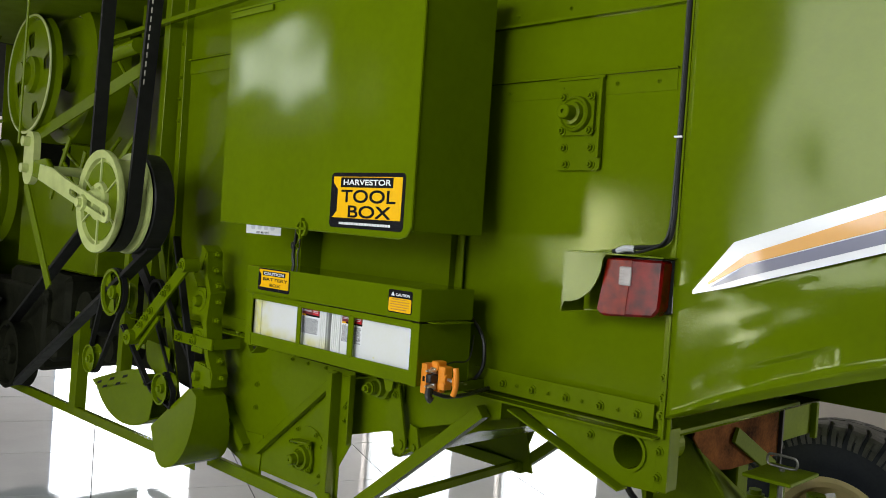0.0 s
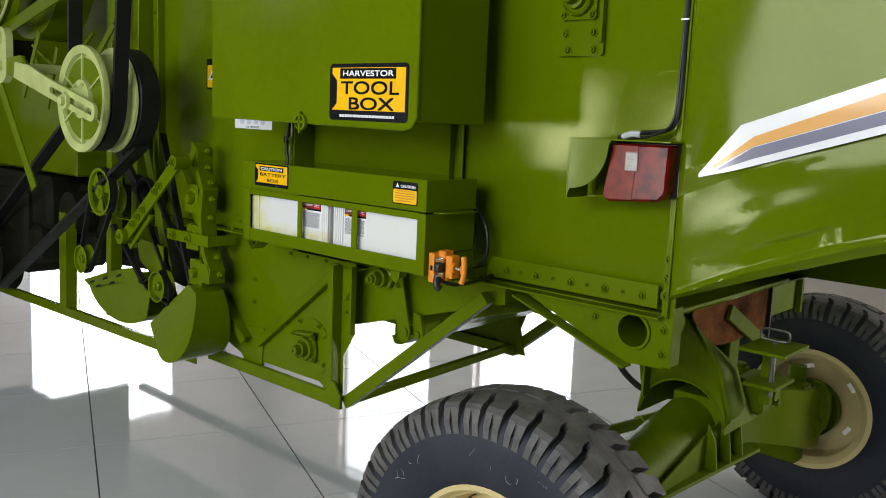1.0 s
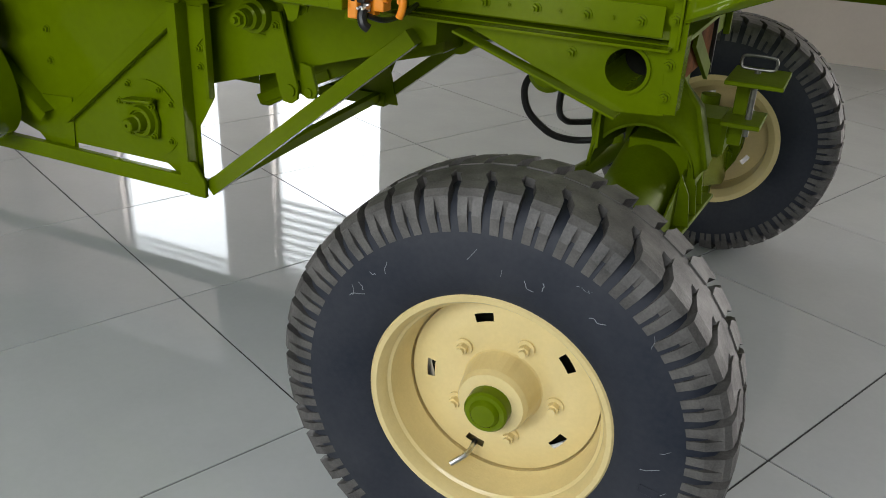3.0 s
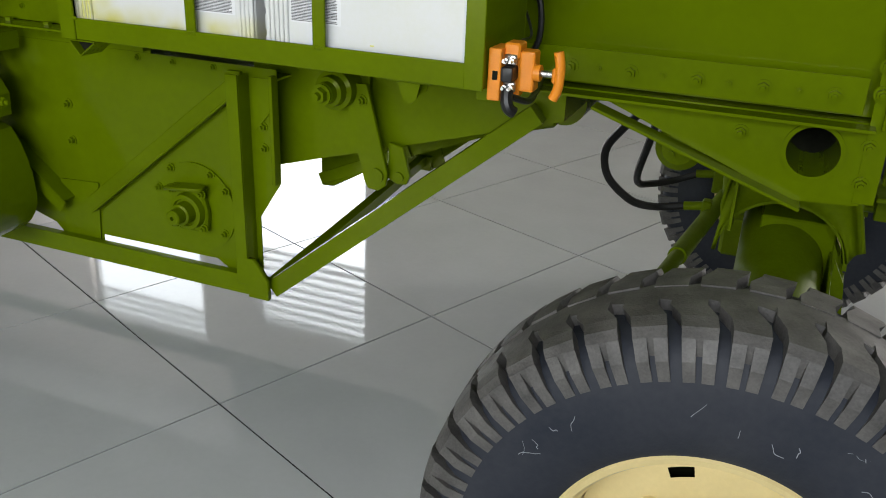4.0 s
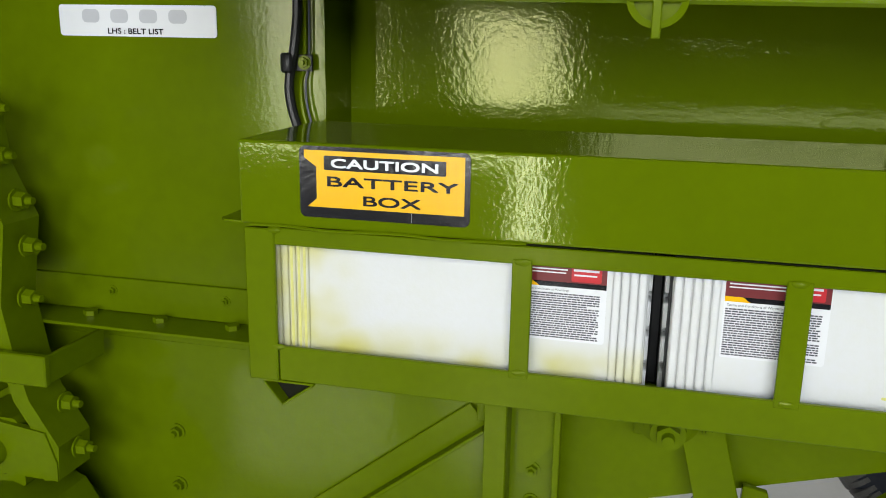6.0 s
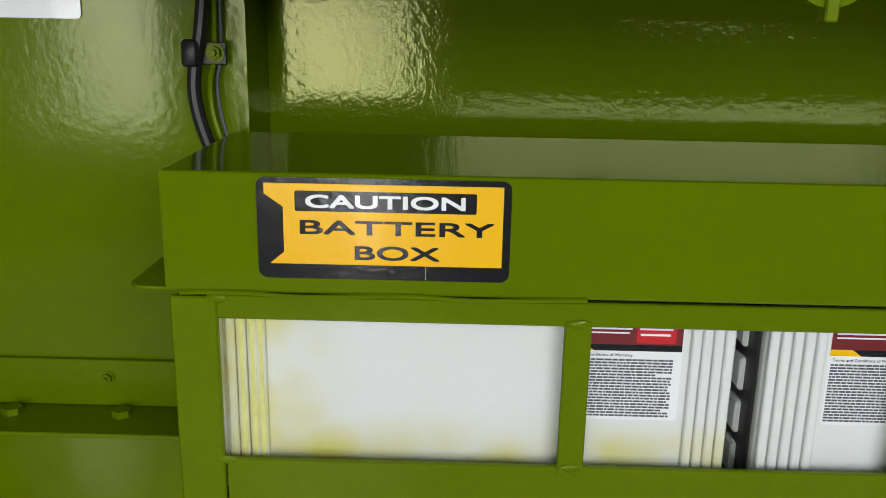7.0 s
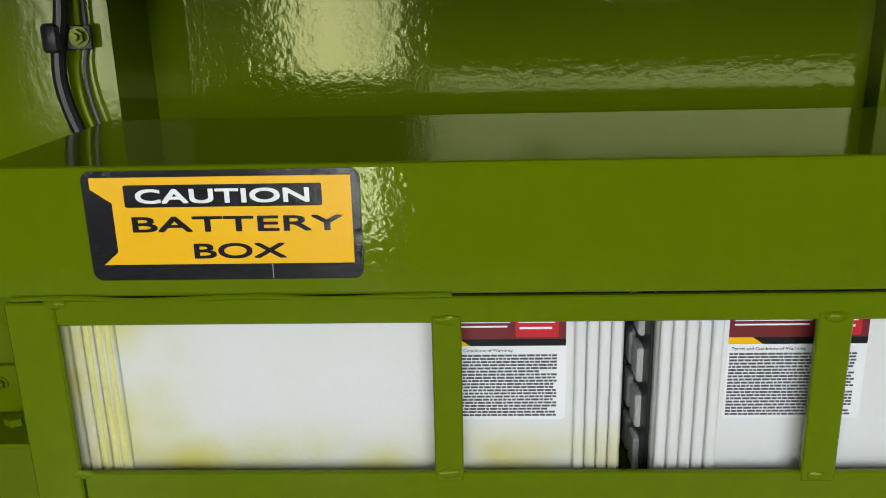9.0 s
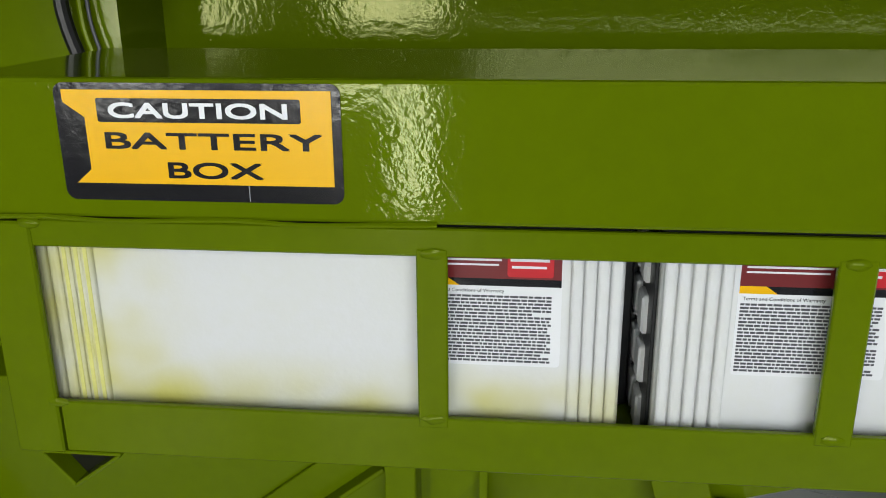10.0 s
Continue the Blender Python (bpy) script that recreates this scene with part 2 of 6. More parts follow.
def holed(outline, hole, a0, a1, axis="y"):
    """A flat sheet with one hole through it, extruded along an axis."""
    bm = bmesh.new()

    def at(p):
        return {"y": (p[0], a0, p[1]), "x": (a0, p[0], p[1]), "z": (p[0], p[1], a0)}[axis]
    edges = []
    for ring in (outline, hole):
        vs = [bm.verts.new(at(p)) for p in ring]
        edges += [bm.edges.new((vs[i], vs[(i + 1) % len(vs)])) for i in range(len(vs))]
    bmesh.ops.triangle_fill(bm, use_beauty=True, use_dissolve=False, edges=edges)
    out = bmesh.ops.extrude_face_region(bm, geom=bm.faces[:])
    step = Vector({"y": (0, a1 - a0, 0), "x": (a1 - a0, 0, 0), "z": (0, 0, a1 - a0)}[axis])
    bmesh.ops.translate(bm, verts=[e for e in out["geom"] if isinstance(e, bmesh.types.BMVert)], vec=step)
    return bm


def bar(p, q, w, h, up=(0, 0, 1), bev=0.001):
    """A rectangular bar from p to q; w across, h along the up direction."""
    p, q = Vector(p), Vector(q)
    d = (q - p).normalized()
    side = d.cross(Vector(up)).normalized()
    u = side.cross(d)
    bm = box(-w / 2, w / 2, 0, (q - p).length, -h / 2, h / 2, bev)
    m = Matrix((side, d, u)).transposed().to_4x4()
    m.translation = p
    bmesh.ops.transform(bm, matrix=m, verts=bm.verts)
    return bm


def rod(p, q, r, r2=None, seg=20, caps=True):
    p, q = Vector(p), Vector(q)
    bm = bmesh.new()
    bmesh.ops.create_cone(bm, cap_ends=caps, segments=seg, radius1=r, radius2=r if r2 is None else r2, depth=(q - p).length)
    m = (q - p).to_track_quat("Z", "Y").to_matrix().to_4x4()
    m.translation = (p + q) / 2
    bmesh.ops.transform(bm, matrix=m, verts=bm.verts)
    return bm


def tube(points, r, seg=8, steps=6):
    """A round tube along a smooth line through the points."""
    pts = [Vector(p) for p in points]
    line = []
    for i in range(len(pts) - 1):
        a, b, c, d = pts[max(i - 1, 0)], pts[i], pts[i + 1], pts[min(i + 2, len(pts) - 1)]
        for k in range(steps):
            t = k / steps
            line.append(0.5 * (2 * b + (c - a) * t + (2 * a - 5 * b + 4 * c - d) * t * t + (3 * b - a - 3 * c + d) * t ** 3))
    line.append(pts[-1])
    bm = bmesh.new()
    rings = []
    nrm = None
    for i, p in enumerate(line):
        d = (line[min(i + 1, len(line) - 1)] - line[max(i - 1, 0)]).normalized()
        if nrm is None:
            nrm = d.orthogonal().normalized()
        nrm = (nrm - d * nrm.dot(d)).normalized()
        bi = d.cross(nrm)
        rings.append([bm.verts.new(p + r * (math.cos(2 * math.pi * k / seg) * nrm + math.sin(2 * math.pi * k / seg) * bi)) for k in range(seg)])
    for a, b in zip(rings, rings[1:]):
        for k in range(seg):
            bm.faces.new((a[k], a[(k + 1) % seg], b[(k + 1) % seg], b[k]))
    bm.faces.new(rings[0])
    bm.faces.new(rings[-1][::-1])
    return bm


def lathe(profile, c, seg=48, closed=False, skip=None):
    """A profile of (radius, y) turned about the y axis at c."""
    bm = bmesh.new()
    rings = []
    for r, y in profile:
        rings.append([bm.verts.new((c[0] + r * math.cos(2 * math.pi * k / seg), c[1] + y, c[2] + r * math.sin(2 * math.pi * k / seg))) for k in range(seg)])
    pairs = list(zip(range(len(rings) - 1), range(1, len(rings))))
    if closed:
        pairs.append((len(rings) - 1, 0))
    for i, j in pairs:
        for k in range(seg):
            if skip and skip(i, k):
                continue
            bm.faces.new((rings[i][k], rings[i][(k + 1) % seg], rings[j][(k + 1) % seg], rings[j][k]))
    if not closed:
        for ring, (r, y) in ((rings[0], profile[0]), (rings[-1], profile[-1])):
            if r < 0.02:
                bm.faces.new(ring)
    return bm


def rounded(x0, x1, z0, z1, r, seg=5):
    out = []
    for cx, cz, a0 in ((x1 - r, z1 - r, 0), (x0 + r, z1 - r, 90), (x0 + r, z0 + r, 180), (x1 - r, z0 + r, 270)):
        for k in range(seg + 1):
            a = radians(a0 + 90 * k / seg)
            out.append((cx + r * math.cos(a), cz + r * math.sin(a)))
    return out


BOLT_MESH = {}


def bolt(parent, x, y, z, r=0.011, face="-y", mat_=None, name="bolt", long=1.0):
    """A washer, a hexagon nut and the end of a threaded stud."""
    mat_ = mat_ or M_GREEN
    key = (round(r, 4), face, mat_.name, long)
    if key not in BOLT_MESH:
        bm = join(rod((0, 0, 0), (0, -r * 0.25, 0), r * 1.35, seg=14), rod((0, -r * 0.25, 0), (0, -r * 1.05 * long, 0), r, r * 0.95, seg=6),
                  rod((0, -r * 1.05 * long, 0), (0, -r * 1.7 * long, 0), r * 0.52, r * 0.45, seg=10))
        if face == "+x":
            bmesh.ops.rotate(bm, verts=bm.verts, matrix=Matrix.Rotation(radians(90), 3, "Z"))
        BOLT_MESH[key] = mesh_of(bm, mat_)
    ob = new(name, BOLT_MESH[key])
    return attach(ob, settle((x, y, z)), parent)


def lettering(words, x, y, z, size, mat_, parent, wide=1.0, name="lettering", align="CENTER", bold=0.0, width=0.0):
    """Words facing the -y side, their base line at z; width sets how far they reach."""
    cu = bpy.data.curves.new("words", "FONT")
    cu.body, cu.size, cu.align_x = words, size, align
    tmp = bpy.data.objects.new("words", cu)
    me = bpy.data.meshes.new_from_object(tmp)
    bpy.data.objects.remove(tmp)
    bpy.data.curves.remove(cu)
    if width:
        xs = [v.co.x for v in me.vertices]
        wide = width / (max(xs) - min(xs))
    me.transform(pose(0, 0, 0, 90) @ Matrix.Diagonal((wide, 1, 1, 1)))
    if bold:
        bm = bmesh.new()
        for i, (dx, dz) in enumerate(((0, 0), (1, 0), (0, 1), (1, 1))):
            tmp = me.copy()
            tmp.transform(Matrix.Translation(((dx - 0.5) * bold, -0.00006 * i, (dz - 0.5) * bold)))
            bm.from_mesh(tmp)
            bpy.data.meshes.remove(tmp)
        bm.to_mesh(me)
        bm.free()
    me.materials.clear()
    me.materials.append(mat_)
    ob = new(name, me)
    return attach(ob, (x, y, z), parent)


def plate(outline, y, mat_, parent, name, thick=0.0008, label=""):
    return part(name, prism(outline, y, y - thick), mat_, parent, label, smooth=False)


def rect(x0, x1, z0, z1):
    return [(x0, z0), (x1, z0), (x1, z1), (x0, z1)]


# ---- the room ----
X0, X1, Y0, Y1, ZC = -8.0, 8.0, -4.2, 6.0, 4.6
ZF = -0.045     # top of the floor


def wall(name, axis, at, out, a0, a1, holes, mat_, label):
    """A wall 0.2 thick, with openings (from, to, sill, head) through it."""
    cells, cuts = [], sorted({a0, a1, *[h[0] for h in holes], *[h[1] for h in holes]})
    for p, q in zip(cuts, cuts[1:]):
        inside = [h for h in holes if h[0] <= p and h[1] >= q]
        if inside:
            cells += [(p, q, ZF, inside[0][2]), (p, q, inside[0][3], ZC)]
        else:
            cells.append((p, q, ZF, ZC))
    bm = None
    for p, q, z0, z1 in cells:
        if z1 - z0 < 0.01:
            continue
        lo, hi = min(at, at + out), max(at, at + out)
        one = box(p, q, lo, hi, z0, z1, 0) if axis == "y" else box(lo, hi, p, q, z0, z1, 0)
        bm = join(bm, one) if bm else one
    ob = part(name, bm, mat_, None, smooth=False)
    return tagged(ob, label, "wall", kind="structure")


# the third opening is an addition, unseen, that lets in light for the floor
HOLES_N = [(-6.2, -4.5, 0.12, 3.85), (-3.77, -2.35, 0.12, 3.35), (5.5, 7.8, 0.3, 3.9)]
HOLES_S = [(-6.7, -5.0, 2.95, 3.5), (-2.15, -1.55, 0.8, 1.7), (-0.9, -0.36, 0.8, 1.55), (-0.3, -0.16, 0.16, 1.55), (0.1, 3.1, 1.75, 3.4)]
HOLES_W = [(2.45, 4.36, 0.1, 2.62)]
wall("wall_north", "y", Y1, 0.2, X0 - 0.2, X1 + 0.2, HOLES_N, M_WALL, "plain pinkish plastered showroom wall with tall windows")
wall("wall_south", "y", Y0, -0.2, X0 - 0.2, X1 + 0.2, HOLES_S, M_WALL_DARK, "plain dark grey showroom wall with windows")
wall("wall_west", "x", X0, -0.2, Y0, Y1, HOLES_W, M_WALL, "plain pinkish plastered showroom wall with a window")
wall("wall_east", "x", X1, 0.2, Y0, Y1, [], M_WALL_DARK, "plain dark grey showroom wall")
tagged(part("ceiling", box(X0, X1, Y0, Y1, ZC, ZC + 0.15, 0), M_CEIL, smooth=False), "plain pale plastered showroom ceiling", "ceiling", kind="structure")
tagged(part("ground", box(-400, 400, -400, 400, -0.6, -0.25, 0), M_PAVE, smooth=False), "pale paved ground outside the showroom", "ground", kind="structure")


def window(name, axis, at, a0, a1, z0, z1, panes=2, slats=0):
    ob = thing(name, (0, at, z0) if axis == "y" else (at, 0, z0), "tall showroom window with slim aluminium frame, bright daylight outside", "window", kind="structure")

    def b(p, q, r0, r1, w=0.03):
        return box(p, q, at - w, at + w, r0, r1, 0) if axis == "y" else box(at - w, at + w, p, q, r0, r1, 0)
    for k in range(panes + 1):
        c = a0 + (a1 - a0) * k / panes
        c = min(max(c, a0 + 0.02), a1 - 0.02)
        part("mullion", b(c - 0.02, c + 0.02, z0, z1), M_FRAME, ob)
    part("sill", b(a0, a1, z0, z0 + 0.05, 0.04), M_FRAME, ob)
    part("head", b(a0, a1, z1 - 0.05, z1, 0.04), M_FRAME, ob)
    if slats:
        for k in range(slats):
            z = z1 - 0.10 - k * 0.105
            part("slat", b(a0 + 0.03, a1 - 0.03, z - 0.027, z + 0.027, 0.012), M_SLAT, ob)
    return ob


for i, h in enumerate(HOLES_N):
    window(f"window_{i + 1}", "y", Y1 + 0.12, *h, panes=1 if i < 2 else 2, slats=(4, 9, 0)[i])
for i, h in enumerate(HOLES_S):
    window(f"window_{i + 4}", "y", Y0 - 0.12, *h, panes=1)
window("window_9", "x", X0 - 0.12, *HOLES_W[0], panes=2)


# ---- the combine harvester ----
combine = thing("combine_harvester", (0.5, 0.83, 0), "bright green combine harvester with cream wheel rims, on a tiled floor", "combine harvester")
YS, YL, YF = 0.31, 0.24, 1.35      # rear side sheet, threshing side sheet, far side

# side sheets
side = part("side_panel", box(0.07, 0.792, YS, YS + 0.003, 1.03, 2.18, 0), M_SIDE, combine, "large smooth green side sheet")
part("rear_side_panel", prism([(YS, 2.18), (YS, 1.96), (YS + 0.012, 1.55), (YS + 0.034, 1.04), (YS + 0.037, 1.04), (YS + 0.015, 1.55), (YS + 0.003, 1.96), (YS + 0.003, 2.18)], 0.7925, 1.592, "x"), M_SIDE, combine, "large smooth green side sheet, slightly bowed in below")
part("upper_side_panel", box(0.07, 1.592, YS + 0.012, YS + 0.015, 2.18, 2.95, 0), M_SHEET, combine)
part("rib", box(0.895, 1.556, YS - 0.002, YS, 1.948, 2.004, 0.0006), M_GREEN, side)
part("rib", box(0.895, 1.56, YS - 0.014, YS, 2.004, 2.010, 0.001), M_GREEN, side)
part("rib", box(0.895, 1.575, YS - 0.02, YS + 0.012, 2.174, 2.182, 0.001), M_GREEN, side)
part("rib", box(0.79, 0.795, YS - 0.03, YS, 1.03, 2.17, 0.0008), M_GREEN, side)
part("rib", box(0.795, 0.83, YS - 0.004, YS, 1.03, 2.17, 0.0008), M_GREEN, side)
for x, z in ((1.19, 1.975), (1.37, 1.978), (1.50, 1.975), (0.98, 1.974)):
    bolt(side, x, YS - 0.002, z, 0.006)
for x in (0.98, 1.18, 1.40):
    bolt(side, x, YS + 0.012, 2.215, 0.006)
YT = 0.233     # upper threshing sheet, just proud of the rail below it
thresh = part("side_panel", box(-0.90, 0.068, YT, YT + 0.003, 1.10, 2.95, 0), M_SHEET, combine)
part("return_panel", box(0.0685, 0.0715, YT - 0.02, YS - 0.001, 1.02, 2.95, 0), M_SHEET, combine)
part("rail_panel", box(-1.0, 0.068, YL, YL + 0.003, 1.0125, 1.0975, 0), M_SHEET, combine)
part("ledge_panel", box(-0.90, 0.068, YT, YL + 0.002, 1.0975, 1.0995, 0), M_SHEET, combine)
part("rib", box(-0.925, -0.885, YT - 0.035, YT, 1.0, 2.95, 0.001), M_GREEN, thresh)
part("rib", box(-0.885, 0.05, YT - 0.006, YT, 2.165, 2.225, 0.001), M_GREEN, thresh)
part("rib", box(-0.885, 0.05, YT - 0.02, YT, 2.225, 2.232, 0.001), M_GREEN, thresh)
part("rib", box(-1.0, 0.05, YL - 0.014, YL - 0.0005, 1.0575, 1.111, 0.001), M_GREEN, thresh)
part("ledge", box(-1.0, 0.05, 0.162, YL - 0.0005, 1.0515, 1.0565, 0.001), M_GREEN, thresh)
for z in (1.95, 2.05, 2.15, 2.30):
    bolt(thresh, -0.905, YT - 0.035, z, 0.008)
for x in (-0.288, -0.098):
    bolt(thresh, x, YL - 0.014, 1.091, 0.006)
for x in (-0.315, -0.196, -0.077):
    part("bolt", rod((x, 0.205, 1.056), (x, 0.205, 1.064), 0.0105, seg=6), M_GREEN, thresh, smooth=False)
    part("bolt_end", rod((x, 0.205, 1.052), (x, 0.205, 1.040), 0.006, seg=10), M_GREEN, thresh)
for x in (0.03, 0.13, 0.24):
    bolt(thresh, x, YL, 1.0, 0.007)
# left forward body behind the drives, far side, roof, belly
part("drive_side_panel", box(-3.2, -0.9, 0.62, 0.624, 0.95, 2.95, 0), M_GREEN, combine)
part("drive_end_panel", box(-0.9, -0.896, YT + 0.01, 0.62, 0.95, 2.95, 0), M_GREEN, combine)
# overhang added to keep high window light off the drive side
part("shading_deck", box(-3.2, -0.93, -0.34, 0.61, 2.54, 2.60, 0.002), M_CAST, combine)
# dark sheet added behind the drives, its colour standing for shade
part("dark_backing_sheet", prism([(-3.2, 0.95), (-3.2, 0.66), (-2.3, 0.64), (-1.4, 0.70), (-0.6, 0.62), (-0.6, 0.95)], 0.43, 0.434), M_DARK, combine)
part("far_side_panel", box(-3.4, 2.0, YF, YF + 0.004, 1.03, 2.95, 0), M_GREEN, combine)
part("roof", box(-3.4, 3.2, YL, YF + 0.02, 2.95, 2.96, 0), M_GREEN, combine)
part("belly_plate", join(box(0.9, 1.6, YS + 0.004, YF, 1.03, 1.036, 0), box(-3.4, 0.4, YL + 0.004, YF, 0.985, 0.99, 0)), M_GREEN, combine)
part("front_bulkhead", box(-3.404, -3.4, YL, YF, 0.5, 2.95, 0), M_GREEN, combine)

# rear cover: a dented sheet whose lower edge rises to the rear
bm = bmesh.new()
NX, NZ = 90, 72


def smooth_step(v, a, c):
    f = min(max((v - a) / (c - a), 0.0), 1.0)
    return f * f * (3 - 2 * f)


grid = []
for i in range(NX + 1):
    x = 1.605 + (3.2 - 1.605) * i / NX
    low = 1.084 + (x - 1.605) * 0.385 + 0.006 * math.sin((x - 1.6) * 6)
    crease = 0.010 + 0.014 * smooth_step(x, 1.62, 1.9) + 0.003 * math.sin(x * 19)
    row = []
    for j in range(NZ + 1):
        up = 0.28 * j / 48 if j <= 48 else 0.28 + (2.95 - low - 0.28) * (j - 48) / (NZ - 48)
        z = low + up
        y = 0.285 + 0.006 * noise.noise(Vector((x * 2.2, 0, z * 2.6))) - 0.010 * math.exp(-((z - 1.47) / 0.05) ** 2) * math.exp(-(x - 1.6) * 3)
        y += 0.006 * math.exp(-((x - 1.66) / 0.03) ** 2 - ((z - 1.53) / 0.02) ** 2)
        # shallow knocks
        for kx, kz, kr in ((1.70, 1.20, 0.012), (1.62, 1.385, 0.012), (1.78, 2.02, 0.010), (1.86, 1.93, 0.012), (1.95, 1.475, 0.010), (2.06, 1.535, 0.012), (1.92, 1.72, 0.011)):
            y += 0.0025 * math.exp(-((x - kx) / kr) ** 2 - ((z - kz) / kr) ** 2)
        # folded lower band and the crumpled strip above it
        y -= 0.005 * math.exp(-((up - crease) / 0.010) ** 2)
        if up < crease:
            y += 0.016 * (1 - up / crease)
        crumple = smooth_step(x, 1.80, 1.87) * (1 - smooth_step(x, 1.98, 2.02))
        y += 0.007 * crumple * smooth_step(up, crease + 0.004, crease + 0.02) * (1 - smooth_step(up, crease + 0.062, crease + 0.070))
        y -= 0.008 * math.exp(-((x - 1.86) / 0.16) ** 2 - ((up - crease - 0.13) / 0.06) ** 2)
        row.append(bm.verts.new((x, y, z)))
    lip = bm.verts.new((x, 0.33, low - 0.002))
    lip2 = bm.verts.new((x, 0.335, low + 0.03))
    grid.append([lip2, lip] + row)
for a, b in zip(grid, grid[1:]):
    for k in range(len(a) - 1):
        bm.faces.new((a[k], b[k], b[k + 1], a[k + 1]))
cover = part("rear_cover", bm, M_SHEET, combine, "dented green rear cover sheet with a decal stripe")
sol = cover.modifiers.new("thickness", "SOLIDIFY")
sol.thickness = 0.002
part("rear_cover_frame", join(box(1.63, 3.2, 0.36, 0.40, 1.9, 1.94, 0), box(3.196, 3.2, 0.30, YF, 1.75, 2.95, 0), box(1.6, 3.2, YF, YF + 0.004, 1.75, 2.95, 0)), M_GREEN, combine)


def stripe(points, y, mat_, label):
    """A decal band given by its lower and upper edges (x, low, high)."""
    outline = [(x, a) for x, a, c in points] + [(x, c) for x, a, c in points[::-1]]
    return part("decal_stripe", prism(outline, y, y - 0.0008), mat_, cover, label, smooth=False)


YD = 0.268
stripe([(1.665, 1.42, 1.43), (1.765, 1.446, 1.557), (2.1, 1.552, 1.678), (3.1, 1.86, 2.04)], YD, M_WHITE, "white border of the decal stripe")
stripe([(1.705, 1.447, 1.453), (1.80, 1.505, 1.53), (2.1, 1.605, 1.645), (3.1, 1.93, 1.985)], YD - 0.0015, M_GOLD, "golden band of the decal stripe")
stripe([(1.715, 1.442, 1.445), (1.80, 1.475, 1.503), (2.1, 1.572, 1.602), (3.1, 1.88, 1.925)], YD - 0.0015, M_NAVY, "violet-grey band of the decal stripe")
plate([(2.118, 1.585), (2.165, 1.60), (2.185, 1.70), (2.138, 1.682)], YD - 0.003, M_WHITE, cover, "decal_block")
plate([(2.125, 1.594), (2.400, 1.685), (2.420, 1.775), (2.143, 1.678)], YD - 0.0042, M_DECAL, cover, "decal_block", label="dark block with a white frame on the decal stripe")

# corner post with bolts, lower rail, triangular plate
post = part("corner_post", join(box(1.575, 1.612, YS - 0.006, YS, 0.89, 2.17, 0.001), box(1.594, 1.600, YS - 0.022, YS - 0.002, 1.03, 2.95, 0.001),
                                box(1.600, 1.6112, YS + 0.0006, YS + 0.05, 0.892, 1.058, 0.001)), M_GREEN, combine)
for z in (0.926, 0.995, 1.09, 1.138, 1.19):
    bolt(post, 1.583, YS - 0.006, z, 0.011)
rail = part("lower_rail", join(box(0.90, 1.56, YS - 0.006, YS, 1.05, 1.115, 0.001), box(0.86, 1.585, YS - 0.045, YS, 1.028, 1.034, 0.001)), M_GREEN, combine, "flat green rail with a row of bolts")
for x in (1.035, 1.15, 1.273, 1.39, 1.509):
    bolt(rail, x, YS - 0.006, 1.079, 0.0115)
for x in (1.09, 1.21, 1.33, 1.45):
    bolt(rail, x, YS - 0.006, 1.080, 0.006)
ring = [(1.494 + 0.047 * math.cos(2 * math.pi * k / 32), 0.975 + 0.047 * math.sin(2 * math.pi * k / 32)) for k in range(32)]
web = holed([(1.10, 1.025), (1.585, 1.03), (1.587, 0.885), (1.47, 0.878)], ring, YS - 0.004, YS + 0.004)
tri = part("gusset_plate", web, M_GREEN, combine)
part("flange", bar((1.09, YS - 0.02, 1.012), (1.49, YS - 0.02, 0.872), 0.05, 0.006, up=(0.33, 0, 0.94)), M_GREEN, tri)
bolt(tri, 1.365, YS - 0.004, 0.993, 0.011)
part("pipe_socket", lathe([(0.046, 0.20), (0.046, -0.012), (0.054, -0.012), (0.054, 0.20)], (1.494, YS, 0.975), 32, closed=True), M_GREEN, tri)
# dark disc closes the pipe, its colour standing for the shade inside
part("socket_shade", lathe([(0.001, 0.16), (0.046, 0.16)], (1.494, YS, 0.975), 32), M_DARK, tri)

# bearing plate on the side sheet
bp = part("bearing_plate", prism(rounded(1.175, 1.332, 1.735, 2.0, 0.012), YS, YS - 0.008), M_GREEN, combine)
part("lip", box(1.322, 1.332, YS - 0.02, YS - 0.008, 1.77, 1.995, 0.001), M_GREEN, bp)
part("lip", box(1.175, 1.335, YS - 0.016, YS - 0.008, 1.995, 2.003, 0.001), M_GREEN, bp)
part("bearing_flange", prism(rounded(1.190, 1.310, 1.835, 1.955, 0.03), YS - 0.008, YS - 0.02), M_GREEN, bp)
part("bearing_housing", lathe([(0.052, -0.02), (0.05, -0.035), (0.044, -0.04), (0.040, -0.034), (0.034, -0.034), (0.032, -0.05), (0.022, -0.052), (0.021, -0.085), (0.018, -0.088), (0.006, -0.088), (0.006, -0.08), (0.001, -0.08)], (1.25, YS, 1.895), 36), M_GREEN, bp)
for x, z in ((1.203, 1.945), (1.298, 1.945), (1.203, 1.848), (1.298, 1.848)):
    bolt(bp, x, YS - 0.02, z, 0.011)
for x, z in ((1.205, 1.80), (1.298, 1.80), (1.215, 1.752), (1.302, 1.752)):
    bolt(bp, x, YS - 0.008, z, 0.011)

